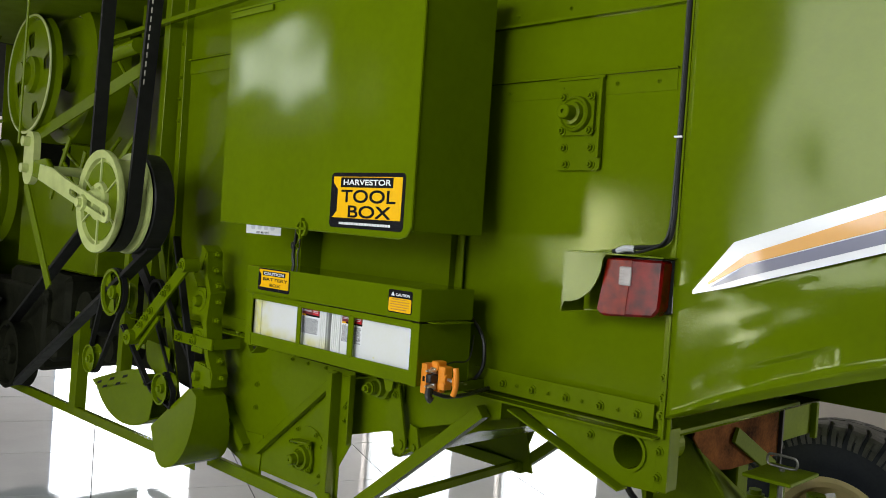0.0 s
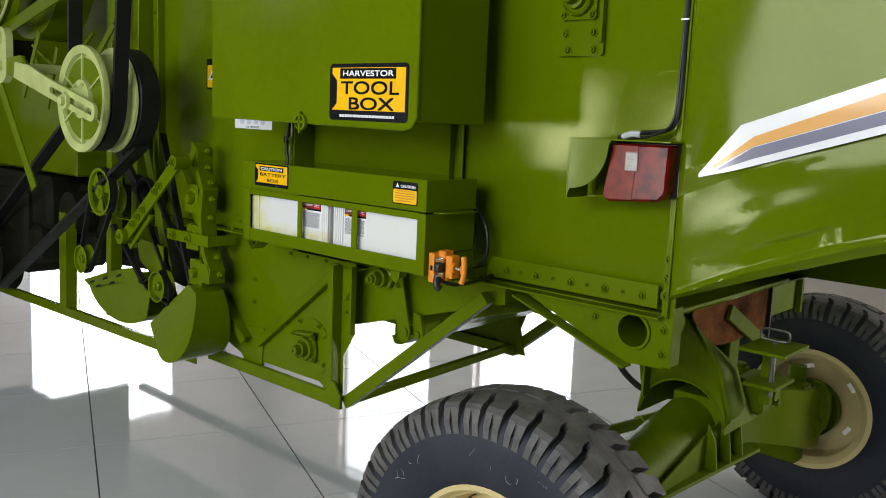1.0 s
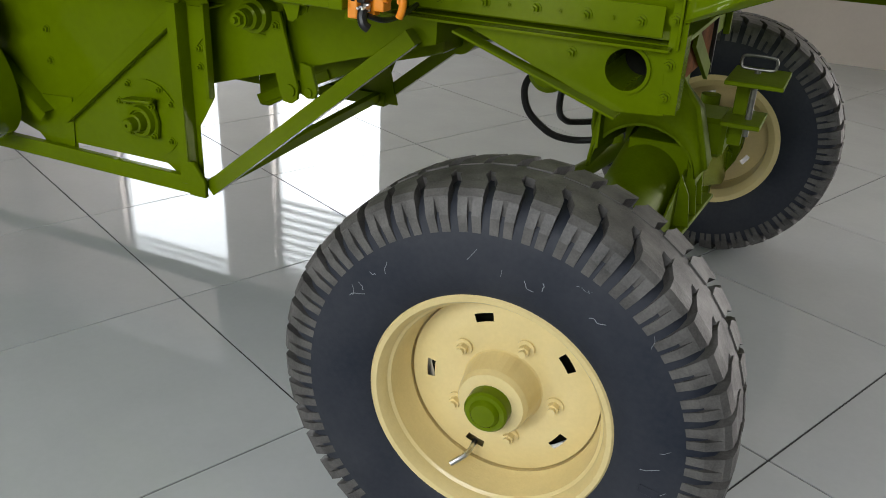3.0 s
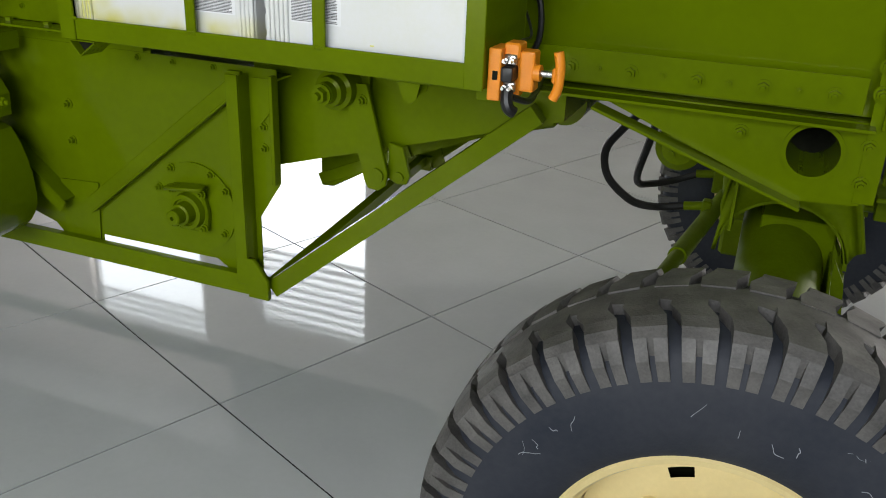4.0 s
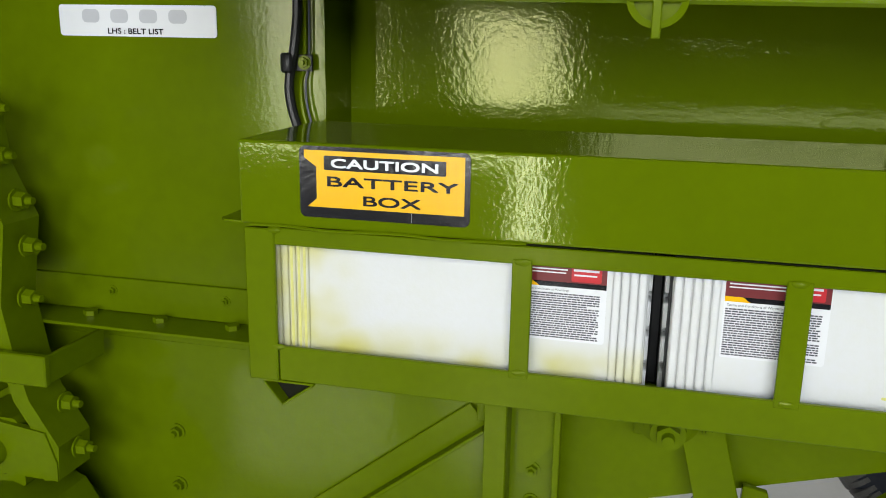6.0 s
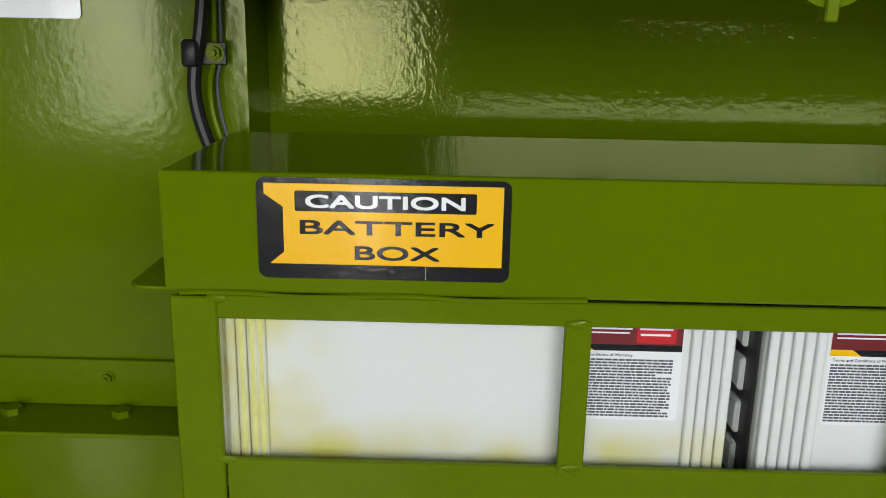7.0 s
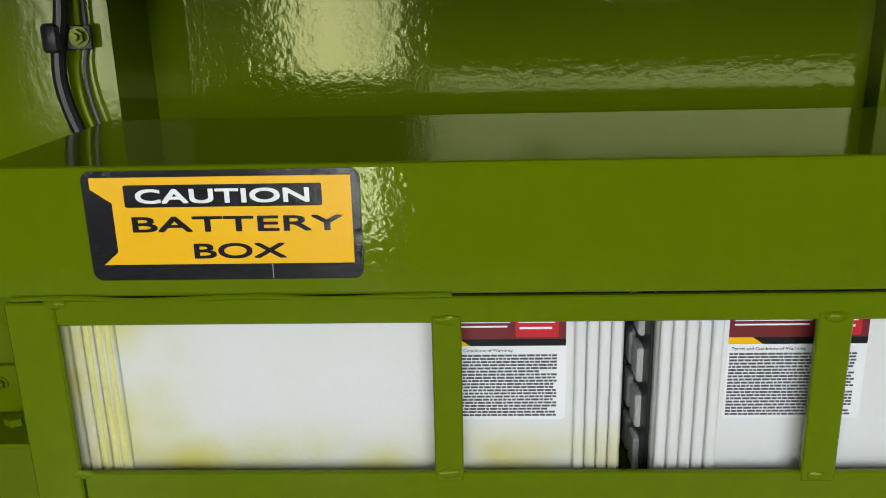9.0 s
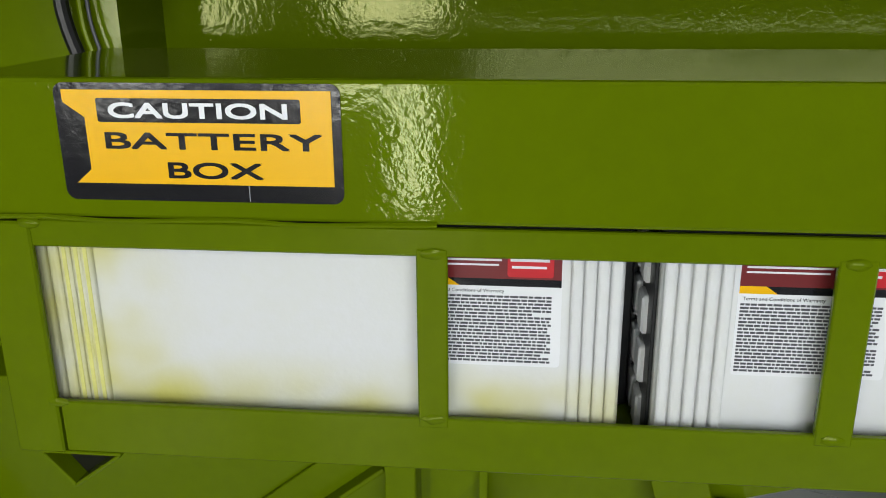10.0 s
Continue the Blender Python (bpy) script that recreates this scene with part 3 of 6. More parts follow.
# tail lamp
lamp = thing("tail_lamp", (1.5, YS, 1.34), "red plastic tail lamp in a folded green sheet hood", "tail lamp")
bm = prism([(1.435, 1.495), (1.602, 1.497), (1.598, 1.372), (1.58, 1.350), (1.425, 1.338), (1.408, 1.352)], 0.275, 0.225, bev=0.006)
part("lens", bm, M_LENS, lamp, "red lamp lens")
part("amber_lens", prism([(1.4345, 1.491), (1.512, 1.4925), (1.500, 1.3475), (1.427, 1.344), (1.412, 1.354)], 0.2255, 0.2235, bev=0.0008), M_AMBER, lamp, "amber-tinted end of the lens")
part("clear_window", box(1.475, 1.512, 0.2215, 0.228, 1.425, 1.475, 0.002), M_CLEAR, lamp, "clear reversing window")
for k in range(6):
    part("lens_rib", box(1.475, 1.512, 0.2205, 0.2222, 1.429 + k * 0.008, 1.432 + k * 0.008, 0.0005), M_CLEAR, lamp)
part("lamp_base", prism([(1.415, 1.50), (1.606, 1.502), (1.602, 1.36), (1.415, 1.335)], YS + 0.03, 0.272, bev=0.003), M_BLACK, lamp, "black lamp base")
hood = []
for k in range(9):
    a = radians(90 * k / 8)
    hood.append((1.315 + 0.13 * math.sin(a) * 0.9, 1.335 + 0.03 + 0.125 * (1 - math.cos(a))))
part("hood", join(prism([(1.307, 1.503), (1.307, 1.345)] + hood[:9] + [(1.44, 1.503)], 0.205, 0.208), box(1.305, 1.612, 0.205, YS, 1.503, 1.507, 0.0005), box(1.305, 1.309, 0.205, YS, 1.335, 1.505, 0.0005),
                  bar((1.305, 0.208, 1.337), (1.41, 0.26, 1.352), 0.05, 0.003)), M_SHEET, lamp, "folded green sheet hood")
part("lamp_wire", tube([(1.44, 0.24, 1.512), (1.50, 0.24, 1.525), (1.565, 0.285, 1.54), (1.588, 0.285, 1.60), (1.588, 0.287, 1.8), (1.589, 0.286, 2.05), (1.587, 0.287, 2.4)], 0.006), M_BLACK, lamp, "black taped wiring")
part("lamp_wire", tube([(1.46, 0.245, 1.51), (1.53, 0.25, 1.52), (1.575, 0.28, 1.56), (1.580, 0.288, 1.7), (1.581, 0.29, 2.0), (1.580, 0.288, 2.4)], 0.004), M_BLACK, lamp)
part("wire_joint", tube([(1.455, 0.238, 1.514), (1.48, 0.236, 1.522), (1.505, 0.24, 1.522)], 0.009), M_GREY, lamp, "grey taped wire joint")
part("cable_tie", box(1.574, 1.597, 0.279, 0.283, 1.818, 1.823, 0), M_WHITE, lamp)

# lower cleaning housing
lower = part("lower_side_panel", prism([(-0.62, 1.012), (0.404, 1.012), (0.404, 0.752), (0.345, 0.66), (0.345, 0.50), (0.26, 0.50), (0.215, 0.528), (-0.143, 0.524), (-0.143, 0.50), (-0.27, 0.50), (-0.30, 0.53), (-0.62, 0.62)], YL, YL + 0.004), M_SHEET, combine)
for x, z in ((-0.201, 0.861), (-0.203, 0.768)):
    bolt(lower, x, YL, z, 0.010)
part("strap", join(bar((0.287, YL - 0.004, 0.957), (-0.155, YL - 0.004, 0.609), 0.007, 0.042, up=(-0.62, 0, 0.78)), bar((0.298, YL - 0.015, 0.942), (-0.144, YL - 0.015, 0.594), 0.029, 0.005, up=(-0.62, 0, 0.78))), M_GREEN, lower, "diagonal angle-iron strap")
part("upright", join(box(0.302, 0.333, YL - 0.046, YL - 0.041, 0.50, 1.0, 0.001), box(0.3295, 0.333, YL - 0.0405, YL, 0.502, 0.998, 0.001), box(0.285, 0.318, YL - 0.012, YL, 0.95, 1.0, 0.001)), M_GREEN, lower, "vertical angle-iron post")
part("gusset", prism([(-0.257, 0.66), (-0.133, 0.667), (-0.149, 0.50), (-0.262, 0.50)], YL - 0.006, YL - 0.002), M_GREEN, lower)
part("corner_gusset", prism([(0.343, 0.99), (0.40, 0.99), (0.40, 0.93), (0.352, 0.875), (0.343, 0.875)], YL - 0.006, YL - 0.001), M_GREEN, lower)
part("joint_strip", box(0.395, 0.404, YL - 0.02, YL, 0.752, 1.0, 0.001), M_GREEN, lower)
for z in (0.83, 0.88):
    bolt(lower, 0.365, YL, z, 0.009)
part("hatch_disc", lathe([(0.112, 0), (0.112, -0.005), (0.001, -0.005)], (0.165, YL, 0.655), 48), M_GREEN, lower)
hb = prism([(0.108, 0.712), (0.195, 0.720), (0.212, 0.650), (0.205, 0.600), (0.125, 0.598), (0.112, 0.64)], YL - 0.005, YL - 0.024, bev=0.005)
part("bearing_flange", hb, M_GREEN, lower)
part("bearing_housing", lathe([(0.046, -0.024), (0.043, -0.04), (0.034, -0.042), (0.032, -0.036), (0.028, -0.036), (0.026, -0.060), (0.020, -0.062), (0.019, -0.085), (0.016, -0.088), (0.005, -0.088), (0.005, -0.08), (0.001, -0.08)], (0.160, YL, 0.652), 32), M_GREEN, lower)
part("seal_plate", prism([(0.108, 0.712), (0.212, 0.722), (0.214, 0.714), (0.112, 0.704)], YL - 0.02, YL - 0.05), M_GREEN, lower)
for x, z in ((0.115, 0.700), (0.200, 0.700), (0.120, 0.612), (0.200, 0.612), (0.06, 0.690), (0.255, 0.71), (0.245, 0.60), (0.10, 0.745), (0.215, 0.745)):
    bolt(lower, x, YL - (0.024 if 0.1 < x < 0.21 and z < 0.71 else 0.005), z, 0.009)
# bottom rails (near and far), cross bar and braces
part("bottom_rail", join(bar((-0.50, YL - 0.03, 0.489), (0.380, YL - 0.03, 0.492), 0.006, 0.050), bar((-0.50, YL - 0.021, 0.510), (0.380, YL - 0.021, 0.513), 0.022, 0.006)), M_GREEN, combine, "green angle-iron bottom rail")
part("bottom_rail", join(bar((-3.2, 0.150, 0.420), (-0.50, 0.150, 0.472), 0.006, 0.046), bar((-3.2, 0.162, 0.441), (-0.50, 0.162, 0.493), 0.022, 0.006)), M_GREEN, combine, "green angle-iron bottom rail")
part("rail_end", prism([(0.335, 0.57), (0.352, 0.57), (0.389, 0.52), (0.389, 0.472), (0.335, 0.472)], YL - 0.05, YL - 0.036), M_GREEN, combine)
part("bottom_rail", bar((-3.2, YF, 0.48), (0.32, YF, 0.48), 0.05, 0.05), M_GREEN, combine)
part("brace", bar((0.382, YL - 0.005, 0.490), (0.985, 0.28, 0.985), 0.042, 0.042), M_GREEN, combine, "diagonal green square-tube brace")
part("brace", bar((0.29, YF + 0.02, 0.48), (0.95, YF, 1.0), 0.045, 0.045), M_GREEN, combine)
part("cross_bar", bar((0.380, YL, 0.496), (0.285, YF, 0.490), 0.030, 0.032), M_GREEN, combine)
part("far_lower_panel", prism([(-0.62, 1.0), (0.4, 1.0), (0.4, 0.75), (0.3, 0.5), (-0.62, 0.5)], YF, YF + 0.004), M_GREEN, combine)
# sieve pan and its crank
pan = part("sieve_pan", prism([(0.30, 1.025), (0.30, 0.756), (0.36, 0.772), (1.03, 0.966), (1.03, 1.025)], YS, YF - 0.02), M_GREEN, combine, "sheet-metal sieve pan under the side sheet")
part("return_pan", prism([(0.37, 0.67), (0.405, 0.672), (0.50, 0.728), (0.62, 0.785), (0.80, 0.858), (0.97, 0.905), (0.97, 0.96), (0.37, 0.80)], YS + 0.17, YF - 0.05, bev=0.004), M_GREEN, combine, "sloping return trough under the sieve pan")
part("return_lip", bar((0.372, YS + 0.164, 0.690), (0.62, YS + 0.164, 0.800), 0.006, 0.03), M_GREEN, combine)
part("far_gusset", prism([(0.20, 0.465), (0.37, 0.465), (0.335, 0.60), (0.31, 0.79), (0.27, 0.60)], YF - 0.01, YF), M_GREEN, combine)
part("auger_tube", rod((0.955, 0.60, 0.935), (0.955, YF - 0.1, 0.935), 0.055, seg=28), M_GREEN, combine)
crank = part("crank_arm", prism([(0.552, 1.0), (0.612, 1.0), (0.662, 0.81), (0.658, 0.782), (0.640, 0.768), (0.614, 0.771), (0.606, 0.79)], YS - 0.048, YS - 0.038, bev=0.0015), M_GREEN, combine)
part("rear_link", prism([(0.655, 0.875), (0.688, 0.868), (0.706, 0.805), (0.698, 0.785), (0.675, 0.782), (0.650, 0.795)], YS - 0.026, YS - 0.014, bev=0.0015), M_GREEN, crank)
part("link_pin", join(rod((0.637, YS, 0.803), (0.637, YS - 0.054, 0.803), 0.017), rod((0.680, YS, 0.80), (0.680, YS - 0.032, 0.80), 0.012)), M_GREEN, crank)
part("crank_boss", lathe([(0.045, 0), (0.043, -0.05), (0.034, -0.055), (0.032, -0.075), (0.024, -0.078), (0.023, -0.095), (0.018, -0.10), (0.001, -0.10)], (0.545, YS - 0.02, 0.985), 28), M_GREEN, crank)
part("crank_plate", box(0.50, 0.605, YS - 0.02, YS - 0.008, 0.93, 1.04, 0.002), M_GREEN, crank)
bolt(crank, 0.545, YS - 0.12, 0.985, 0.017, name="shaft_nut")
bolt(crank, 0.600, YS - 0.048, 0.965, 0.010)
bolt(crank, 0.585, YS - 0.02, 0.935, 0.011)
bolt(crank, 0.520, YS - 0.02, 0.942, 0.008)
part("hanger_ear", join(prism([(0.790, 1.078), (0.838, 1.078), (0.830, 1.045), (0.818, 1.035), (0.806, 1.038)], 0.028, 0.033), prism([(0.796, 1.078), (0.845, 1.078), (0.838, 1.055), (0.822, 1.045), (0.81, 1.048)], 0.052, 0.057), box(0.775, 0.86, 0.02, 0.06, 1.0735, 1.078, 0.001)), M_GREEN, combine)


# wheels
def wheel(cx, cy, cz, out, steer, label):
    """A tyre on a cream rim; out is -1 where the dished face looks to -y."""
    R, W, RF, K = 0.467, 0.245, 0.243, 0.467 / 0.44
    turn = Matrix.Translation((cx, cy, 0)) @ Matrix.Rotation(radians(steer), 4, "Z") @ Matrix.Translation((-cx, -cy, 0))

    def piece(name, b, mat_, parent, label_="", smooth=True):
        bmesh.ops.transform(b, matrix=turn, verts=b.verts)
        return part(name, b, mat_, parent, label_, smooth)
    w = piece("wheel", lathe([(0.03, -0.05 * out), (0.03, 0.0), (0.001, 0.0)], (cx, cy, cz), 24), M_GREEN, combine, label)
    h = W / 2
    prof = [(RF + 0.004, -h * 0.86), (RF + 0.02, -h * 0.97), (0.30 * K, -h * 1.06), (0.345 * K, -h * 1.07), (0.385 * K, -h * 1.00), (0.405 * K, -h * 0.90), (0.418 * K, -h * 0.72), (0.424 * K, 0)]
    prof = prof + [(r, -y) for r, y in prof[-2::-1]]
    prof = prof + [(RF + 0.004, h * 0.7), (RF + 0.004, -h * 0.7)]
    tyre = lathe(prof, (cx, cy, cz), 96, closed=True)
    piece("tyre_body", tyre, M_SIDEWALL, w, "black rubber tyre")
    lugs = bmesh.new()
    n = 42

    def pt(r, y, a):
        return (cx + K * r * math.cos(a), cy + y, cz + K * r * math.sin(a))

    def block(a0, a1, rows):
        """rows: (y, inner radius, outer radius, shift of angle)."""
        quads = []
        for y, ri, ro, sh in rows:
            quads.append([lugs.verts.new(pt(ri, y, a0 + sh)), lugs.verts.new(pt(ro, y, a0 + sh)), lugs.verts.new(pt(ro, y, a1 + sh)), lugs.verts.new(pt(ri, y, a1 + sh))])
        for q0, q1 in zip(quads, quads[1:]):
            for k in range(4):
                lugs.faces.new((q0[k], q0[(k + 1) % 4], q1[(k + 1) % 4], q1[k]))
        lugs.faces.new(quads[0])
        lugs.faces.new(quads[-1][::-1])
    step = 2 * math.pi / n
    for i in range(n):
        for s in (-1, 1):
            a = i * step + (0.5 * step if s > 0 else 0) + random.uniform(-0.004, 0.004)
            wv = random.uniform(-0.0012, 0.0012)
            lean = step * random.uniform(0.24, 0.32)
            block(a, a + step * 0.72, [(s * h * 0.95, 0.385, 0.423 + wv, 0), (s * h * 0.86, 0.40, 0.4335 + wv, 0.0), (s * h * 0.66, 0.41, 0.4385 + wv, step * 0.05), (s * h * 0.40, 0.41, 0.4405 + wv, lean), (s * h * 0.16, 0.41, 0.4405 + wv, lean)])
            for f0, f1 in ((0.0, 0.29), (0.43, 0.72)):
                block(a + step * f0, a + step * f1, [(s * h * 1.045, 0.362, 0.392, 0), (s * h * 0.94, 0.375, 0.4235 + wv, 0)])
    rows_, m_ = [], 2 * n
    for k in range(m_):
        a = k * step / 2
        zig = h * (0.05 if k % 2 else -0.05)
        rows_.append([lugs.verts.new(pt(rr, yy, a)) for yy, rr in ((-h * 0.24 + zig, 0.405), (-h * 0.20 + zig, 0.4375), (0.0, 0.4385), (h * 0.20 + zig, 0.4375), (h * 0.24 + zig, 0.405))])
    for k in range(m_):
        r0, r1 = rows_[k], rows_[(k + 1) % m_]
        for q in range(4):
            lugs.faces.new((r0[q], r0[q + 1], r1[q + 1], r1[q]))
    for v in lugs.verts:
        v.co.z = max(v.co.z, ZF + 0.001)
    piece("tread", lugs, M_TREAD, w, "deep dusty rubber tread lugs", smooth=False)
    o = out
    seg = 100

    def hole(i, k):
        return i == 14 and any((k - 8 - c * 20) % seg in (0, 1, 2, 3) for c in range(5))
    rp = [(RF + 0.010, 0.102), (RF + 0.012, 0.108), (RF + 0.006, 0.114), (RF - 0.004, 0.112), (RF - 0.012, 0.100), (RF - 0.016, 0.085), (RF - 0.022, 0.080), (RF - 0.030, 0.03), (RF - 0.036, 0.012), (0.209, 0.004), (0.2075, -0.008), (0.2045, -0.008), (0.203, 0.006), (0.186, 0.010), (0.168, 0.014), (0.15, 0.016), (0.10, 0.016), (0.085, 0.012), (0.076, 0.012)]
    # the disc lies a little behind the rim's middle plane
    piece("rim", lathe([(r, o * y) for r, y in rp], (cx, cy, cz), seg, skip=hole), M_CREAM, w, "cream-painted steel rim")
    inner = [(RF - 0.030, -0.02), (RF - 0.026, -0.09), (RF + 0.010, -0.104), (RF + 0.012, -0.112), (RF - 0.008, -0.112), (RF - 0.034, -0.09), (RF - 0.038, 0.0)]
    piece("rim_barrel", lathe([(r, o * y) for r, y in inner], (cx, cy, cz), 64), M_CREAM, w)
    piece("hub", lathe([(0.086, 0.012 * o), (0.083, 0.016 * o), (0.074, 0.072 * o), (0.068, 0.084 * o), (0.05, 0.087 * o), (0.001, 0.087 * o)], (cx, cy, cz), 40), M_CREAM, w)
    piece("hub_cap", lathe([(0.046, 0.085 * o), (0.045, 0.112 * o), (0.041, 0.117 * o), (0.031, 0.117 * o), (0.029, 0.122 * o), (0.024, 0.127 * o), (0.001, 0.127 * o)], (cx, cy, cz), 24), M_GREEN, w, "green hub cap")
    # near wheel: dark disc added, colouring in the shade behind the rim slots
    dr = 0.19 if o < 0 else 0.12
    piece("backing_disc", lathe([(dr, -0.10 * o), (dr, -0.055 * o), (0.001, -0.05 * o)], (cx, cy, cz), 32), M_DARK if o < 0 else M_CAST, w)
    piece("hub_back", lathe([(0.001, 0.006 * o), (0.082, 0.006 * o)], (cx, cy, cz), 32), M_CREAM, w)
    for k in range(5):
        a = radians(72 * k - 4)
        x, z = cx + 0.114 * math.cos(a), cz + 0.114 * math.sin(a)
        piece("wheel_nut", join(rod((x, cy + 0.014 * o, z), (x, cy + 0.022 * o, z), 0.019, seg=18), rod((x, cy + 0.022 * o, z), (x, cy + 0.036 * o, z), 0.0125, seg=6), rod((x, cy + 0.036 * o, z), (x, cy + 0.044 * o, z), 0.008, seg=10)), M_CREAM, w)
    # raised marks and pale scuffs on the sidewall
    for k in range(6):
        a = radians(-52 + 8.5 * k)
        rr = 0.335
        blk = box(-0.009, 0.009, -0.0015, 0.0015, -0.020, 0.020, 0.001)
        bmesh.ops.transform(blk, matrix=Matrix.Translation((cx + rr * math.cos(a), cy + o * h * 1.066, cz + rr * math.sin(a))) @ Matrix.Rotation(math.pi / 2 - a, 4, "Y"), verts=blk.verts)
        piece("raised_mark", blk, M_SIDEWALL, w)
    for k in range(16):
        a, rr = radians(random.uniform(-20, 150)), random.uniform(0.315, 0.375)
        da, dr = random.uniform(-0.09, 0.09), random.uniform(-0.03, 0.03)
        yy = lambda r_: cy + o * (h * 1.0655 if r_ < 0.366 else h * 1.05)
        pts = [(cx + (rr + dr * f) * math.cos(a + da * f), yy(rr + dr * f), cz + (rr + dr * f) * math.sin(a + da * f)) for f in (0, 0.35, 0.7, 1)]
        pts = [(px + random.uniform(-0.004, 0.004), py, pz + random.uniform(-0.004, 0.004)) for px, py, pz in pts]
        piece("scuff_mark", tube(pts, random.uniform(0.0004, 0.0008), seg=5, steps=3), M_SCUFF, w)
    a = radians(252)
    piece("valve", tube([(cx + 0.165 * math.cos(a), cy + 0.01 * o, cz + 0.165 * math.sin(a)), (cx + 0.172 * math.cos(a), cy + 0.05 * o, cz + 0.172 * math.sin(a)), (cx + 0.20 * math.cos(a - 0.1), cy + 0.075 * o, cz + 0.20 * math.sin(a - 0.1))], 0.006), M_STEEL, w, "metal valve stem")
    return w


wheel(1.435, -0.136, 0.401, -1, 2.6, "rear wheel with cream rim, green hub cap and deep-lugged tyre")
wheel(1.51, 1.909, 0.408, 1, 0.0, "rear wheel on the far side with cream rim")
# front drive tyre
ft = part("front_wheel", lathe([(0.30, -0.16), (0.40, -0.215), (0.58, -0.215), (0.66, -0.19), (0.70, -0.12), (0.71, 0), (0.70, 0.12), (0.66, 0.19), (0.58, 0.215), (0.40, 0.215), (0.30, 0.16)], (-3.45, -0.14, 0.66), 72, closed=True), M_RUBBER, combine, "large black front drive tyre")
lug = bmesh.new()
for k in range(26):
    for s in (-1, 1):
        a = 2 * math.pi * (k + (0.5 if s > 0 else 0)) / 26
        one = bar((-3.45 + 0.715 * math.cos(a), -0.14 + s * 0.225, 0.66 + 0.715 * math.sin(a)), (-3.45 + 0.715 * math.cos(a + 0.22), -0.14 + s * 0.01, 0.66 + 0.715 * math.sin(a + 0.22)), 0.05, 0.06, up=(math.cos(a), 0, math.sin(a)), bev=0.006)
        lug = join(lug, one)
part("tread", lug, M_RUBBER, ft)
part("front_rim", lathe([(0.31, -0.17), (0.32, -0.18), (0.30, -0.165), (0.27, -0.05), (0.10, -0.02), (0.001, -0.02)], (-3.45, -0.14, 0.66), 48), M_CREAM, ft)

# axle: a box beam with a saddle of plates over it
axle = part("rear_axle", prism([(0.72, 0.53), (0.95, 0.515), (1.62, 0.30), (1.69, 0.30), (1.69, 0.55), (1.50, 0.57), (0.95, 0.70), (0.72, 0.70)], 1.43, 1.60, "x", bev=0.004), M_GREEN, combine, "welded green rear axle beam")
arch = []
for k in range(17):
    a = radians(180 * k / 16)
    arch.append((1.482 + 0.150 * math.cos(a), 0.612 + 0.146 * math.sin(a)))
rim_arch = [(1.482 + (x - 1.482) * 0.94, 0.612 + (z - 0.612) * 0.94) for x, z in arch[::-1]]
part("arch_sleeve", prism(arch + rim_arch, 0.672, 0.92), M_CAST, axle)
hood_bm = bmesh.new()
NA = 16
top_line = [(1.348, 0.640, 0.78), (1.385, 0.61, 1.03), (1.52, 0.615, 0.962), (1.612, 0.63, 0.832), (1.652, 0.64, 0.672)]
rows_ = []
for f in range(7):
    s = f / 6
    row = []
    for k in range(NA + 1):
        a = radians(180 - 172 * k / NA)
        c = Vector((1.482 + 0.150 * math.cos(a), 0.665, 0.612 + 0.146 * math.sin(a)))
        g = k / NA * 4
        m = min(int(g), 3)
        u = Vector(top_line[m]).lerp(Vector(top_line[m + 1]), g - m)
        row.append(hood_bm.verts.new(u.lerp(c, s) + Vector((0, 0.018, 0)) * math.sin(s * math.pi)))
    rows_.append(row)
for r0, r1 in zip(rows_, rows_[1:]):
    for k in range(NA):
        hood_bm.faces.new((r0[k], r0[k + 1], r1[k + 1], r1[k]))
hood_ob = part("saddle_hood", hood_bm, M_CAST, axle, "cast green saddle with an arch over the axle")
hood_ob.modifiers.new("thickness", "SOLIDIFY").thickness = 0.008
side_bm = bmesh.new()
ridge = [(1.52, 0.615, 0.962), (1.612, 0.63, 0.832), (1.652, 0.64, 0.672)]
heel = [(1.528, 0.70, 0.905), (1.60, 0.80, 0.80), (1.630, 0.82, 0.69)]
grid_ = [[side_bm.verts.new(Vector(a).lerp(Vector(b), q / 4) + Vector((0.012, 0, -0.01)) * math.sin(q / 4 * math.pi)) for q in range(5)] for a, b in zip(ridge, heel)]
for r0, r1 in zip(grid_, grid_[1:]):
    for q in range(4):
        side_bm.faces.new((r0[q], r0[q + 1], r1[q + 1], r1[q]))
cheek = part("saddle_cheek", side_bm, M_CAST, axle)
cheek.modifiers.new("thickness", "SOLIDIFY").thickness = 0.008
part("saddle_plate", prism([(0.625, 1.03), (0.625, 0.68), (0.98, 0.64), (0.98, 1.03)], 1.362, 1.370, "x", bev=0.001), M_CAST, axle)
part("saddle_core", box(1.372, 1.52, 0.92, 1.0, 0.62, 1.025, 0.004), M_CAST, axle)
part("axle_tube", rod((1.488, 0.04, 0.462), (1.488, 0.92, 0.622), 0.088, 0.101, seg=40), M_CAST, axle)
part("axle_web", prism([(0.10, 0.40), (0.42, 0.50), (0.95, 0.515), (0.95, 0.66), (0.66, 0.63), (0.10, 0.47)], 1.592, 1.599, "x", bev=0.001), M_CAST, axle)
part("axle_flange", prism([(1.50, 0.30), (1.615, 0.30), (1.655, 0.92), (1.50, 0.92)], 0.499, 0.511, "z", bev=0.002), M_CAST, axle)
for y_ in (0.62, 0.72, 0.81):
    part("axle_rib", prism([(1.600, 0.512), (1.640, 0.512), (1.628, 0.60), (1.600, 0.655)], y_, y_ + 0.006), M_CAST, axle)
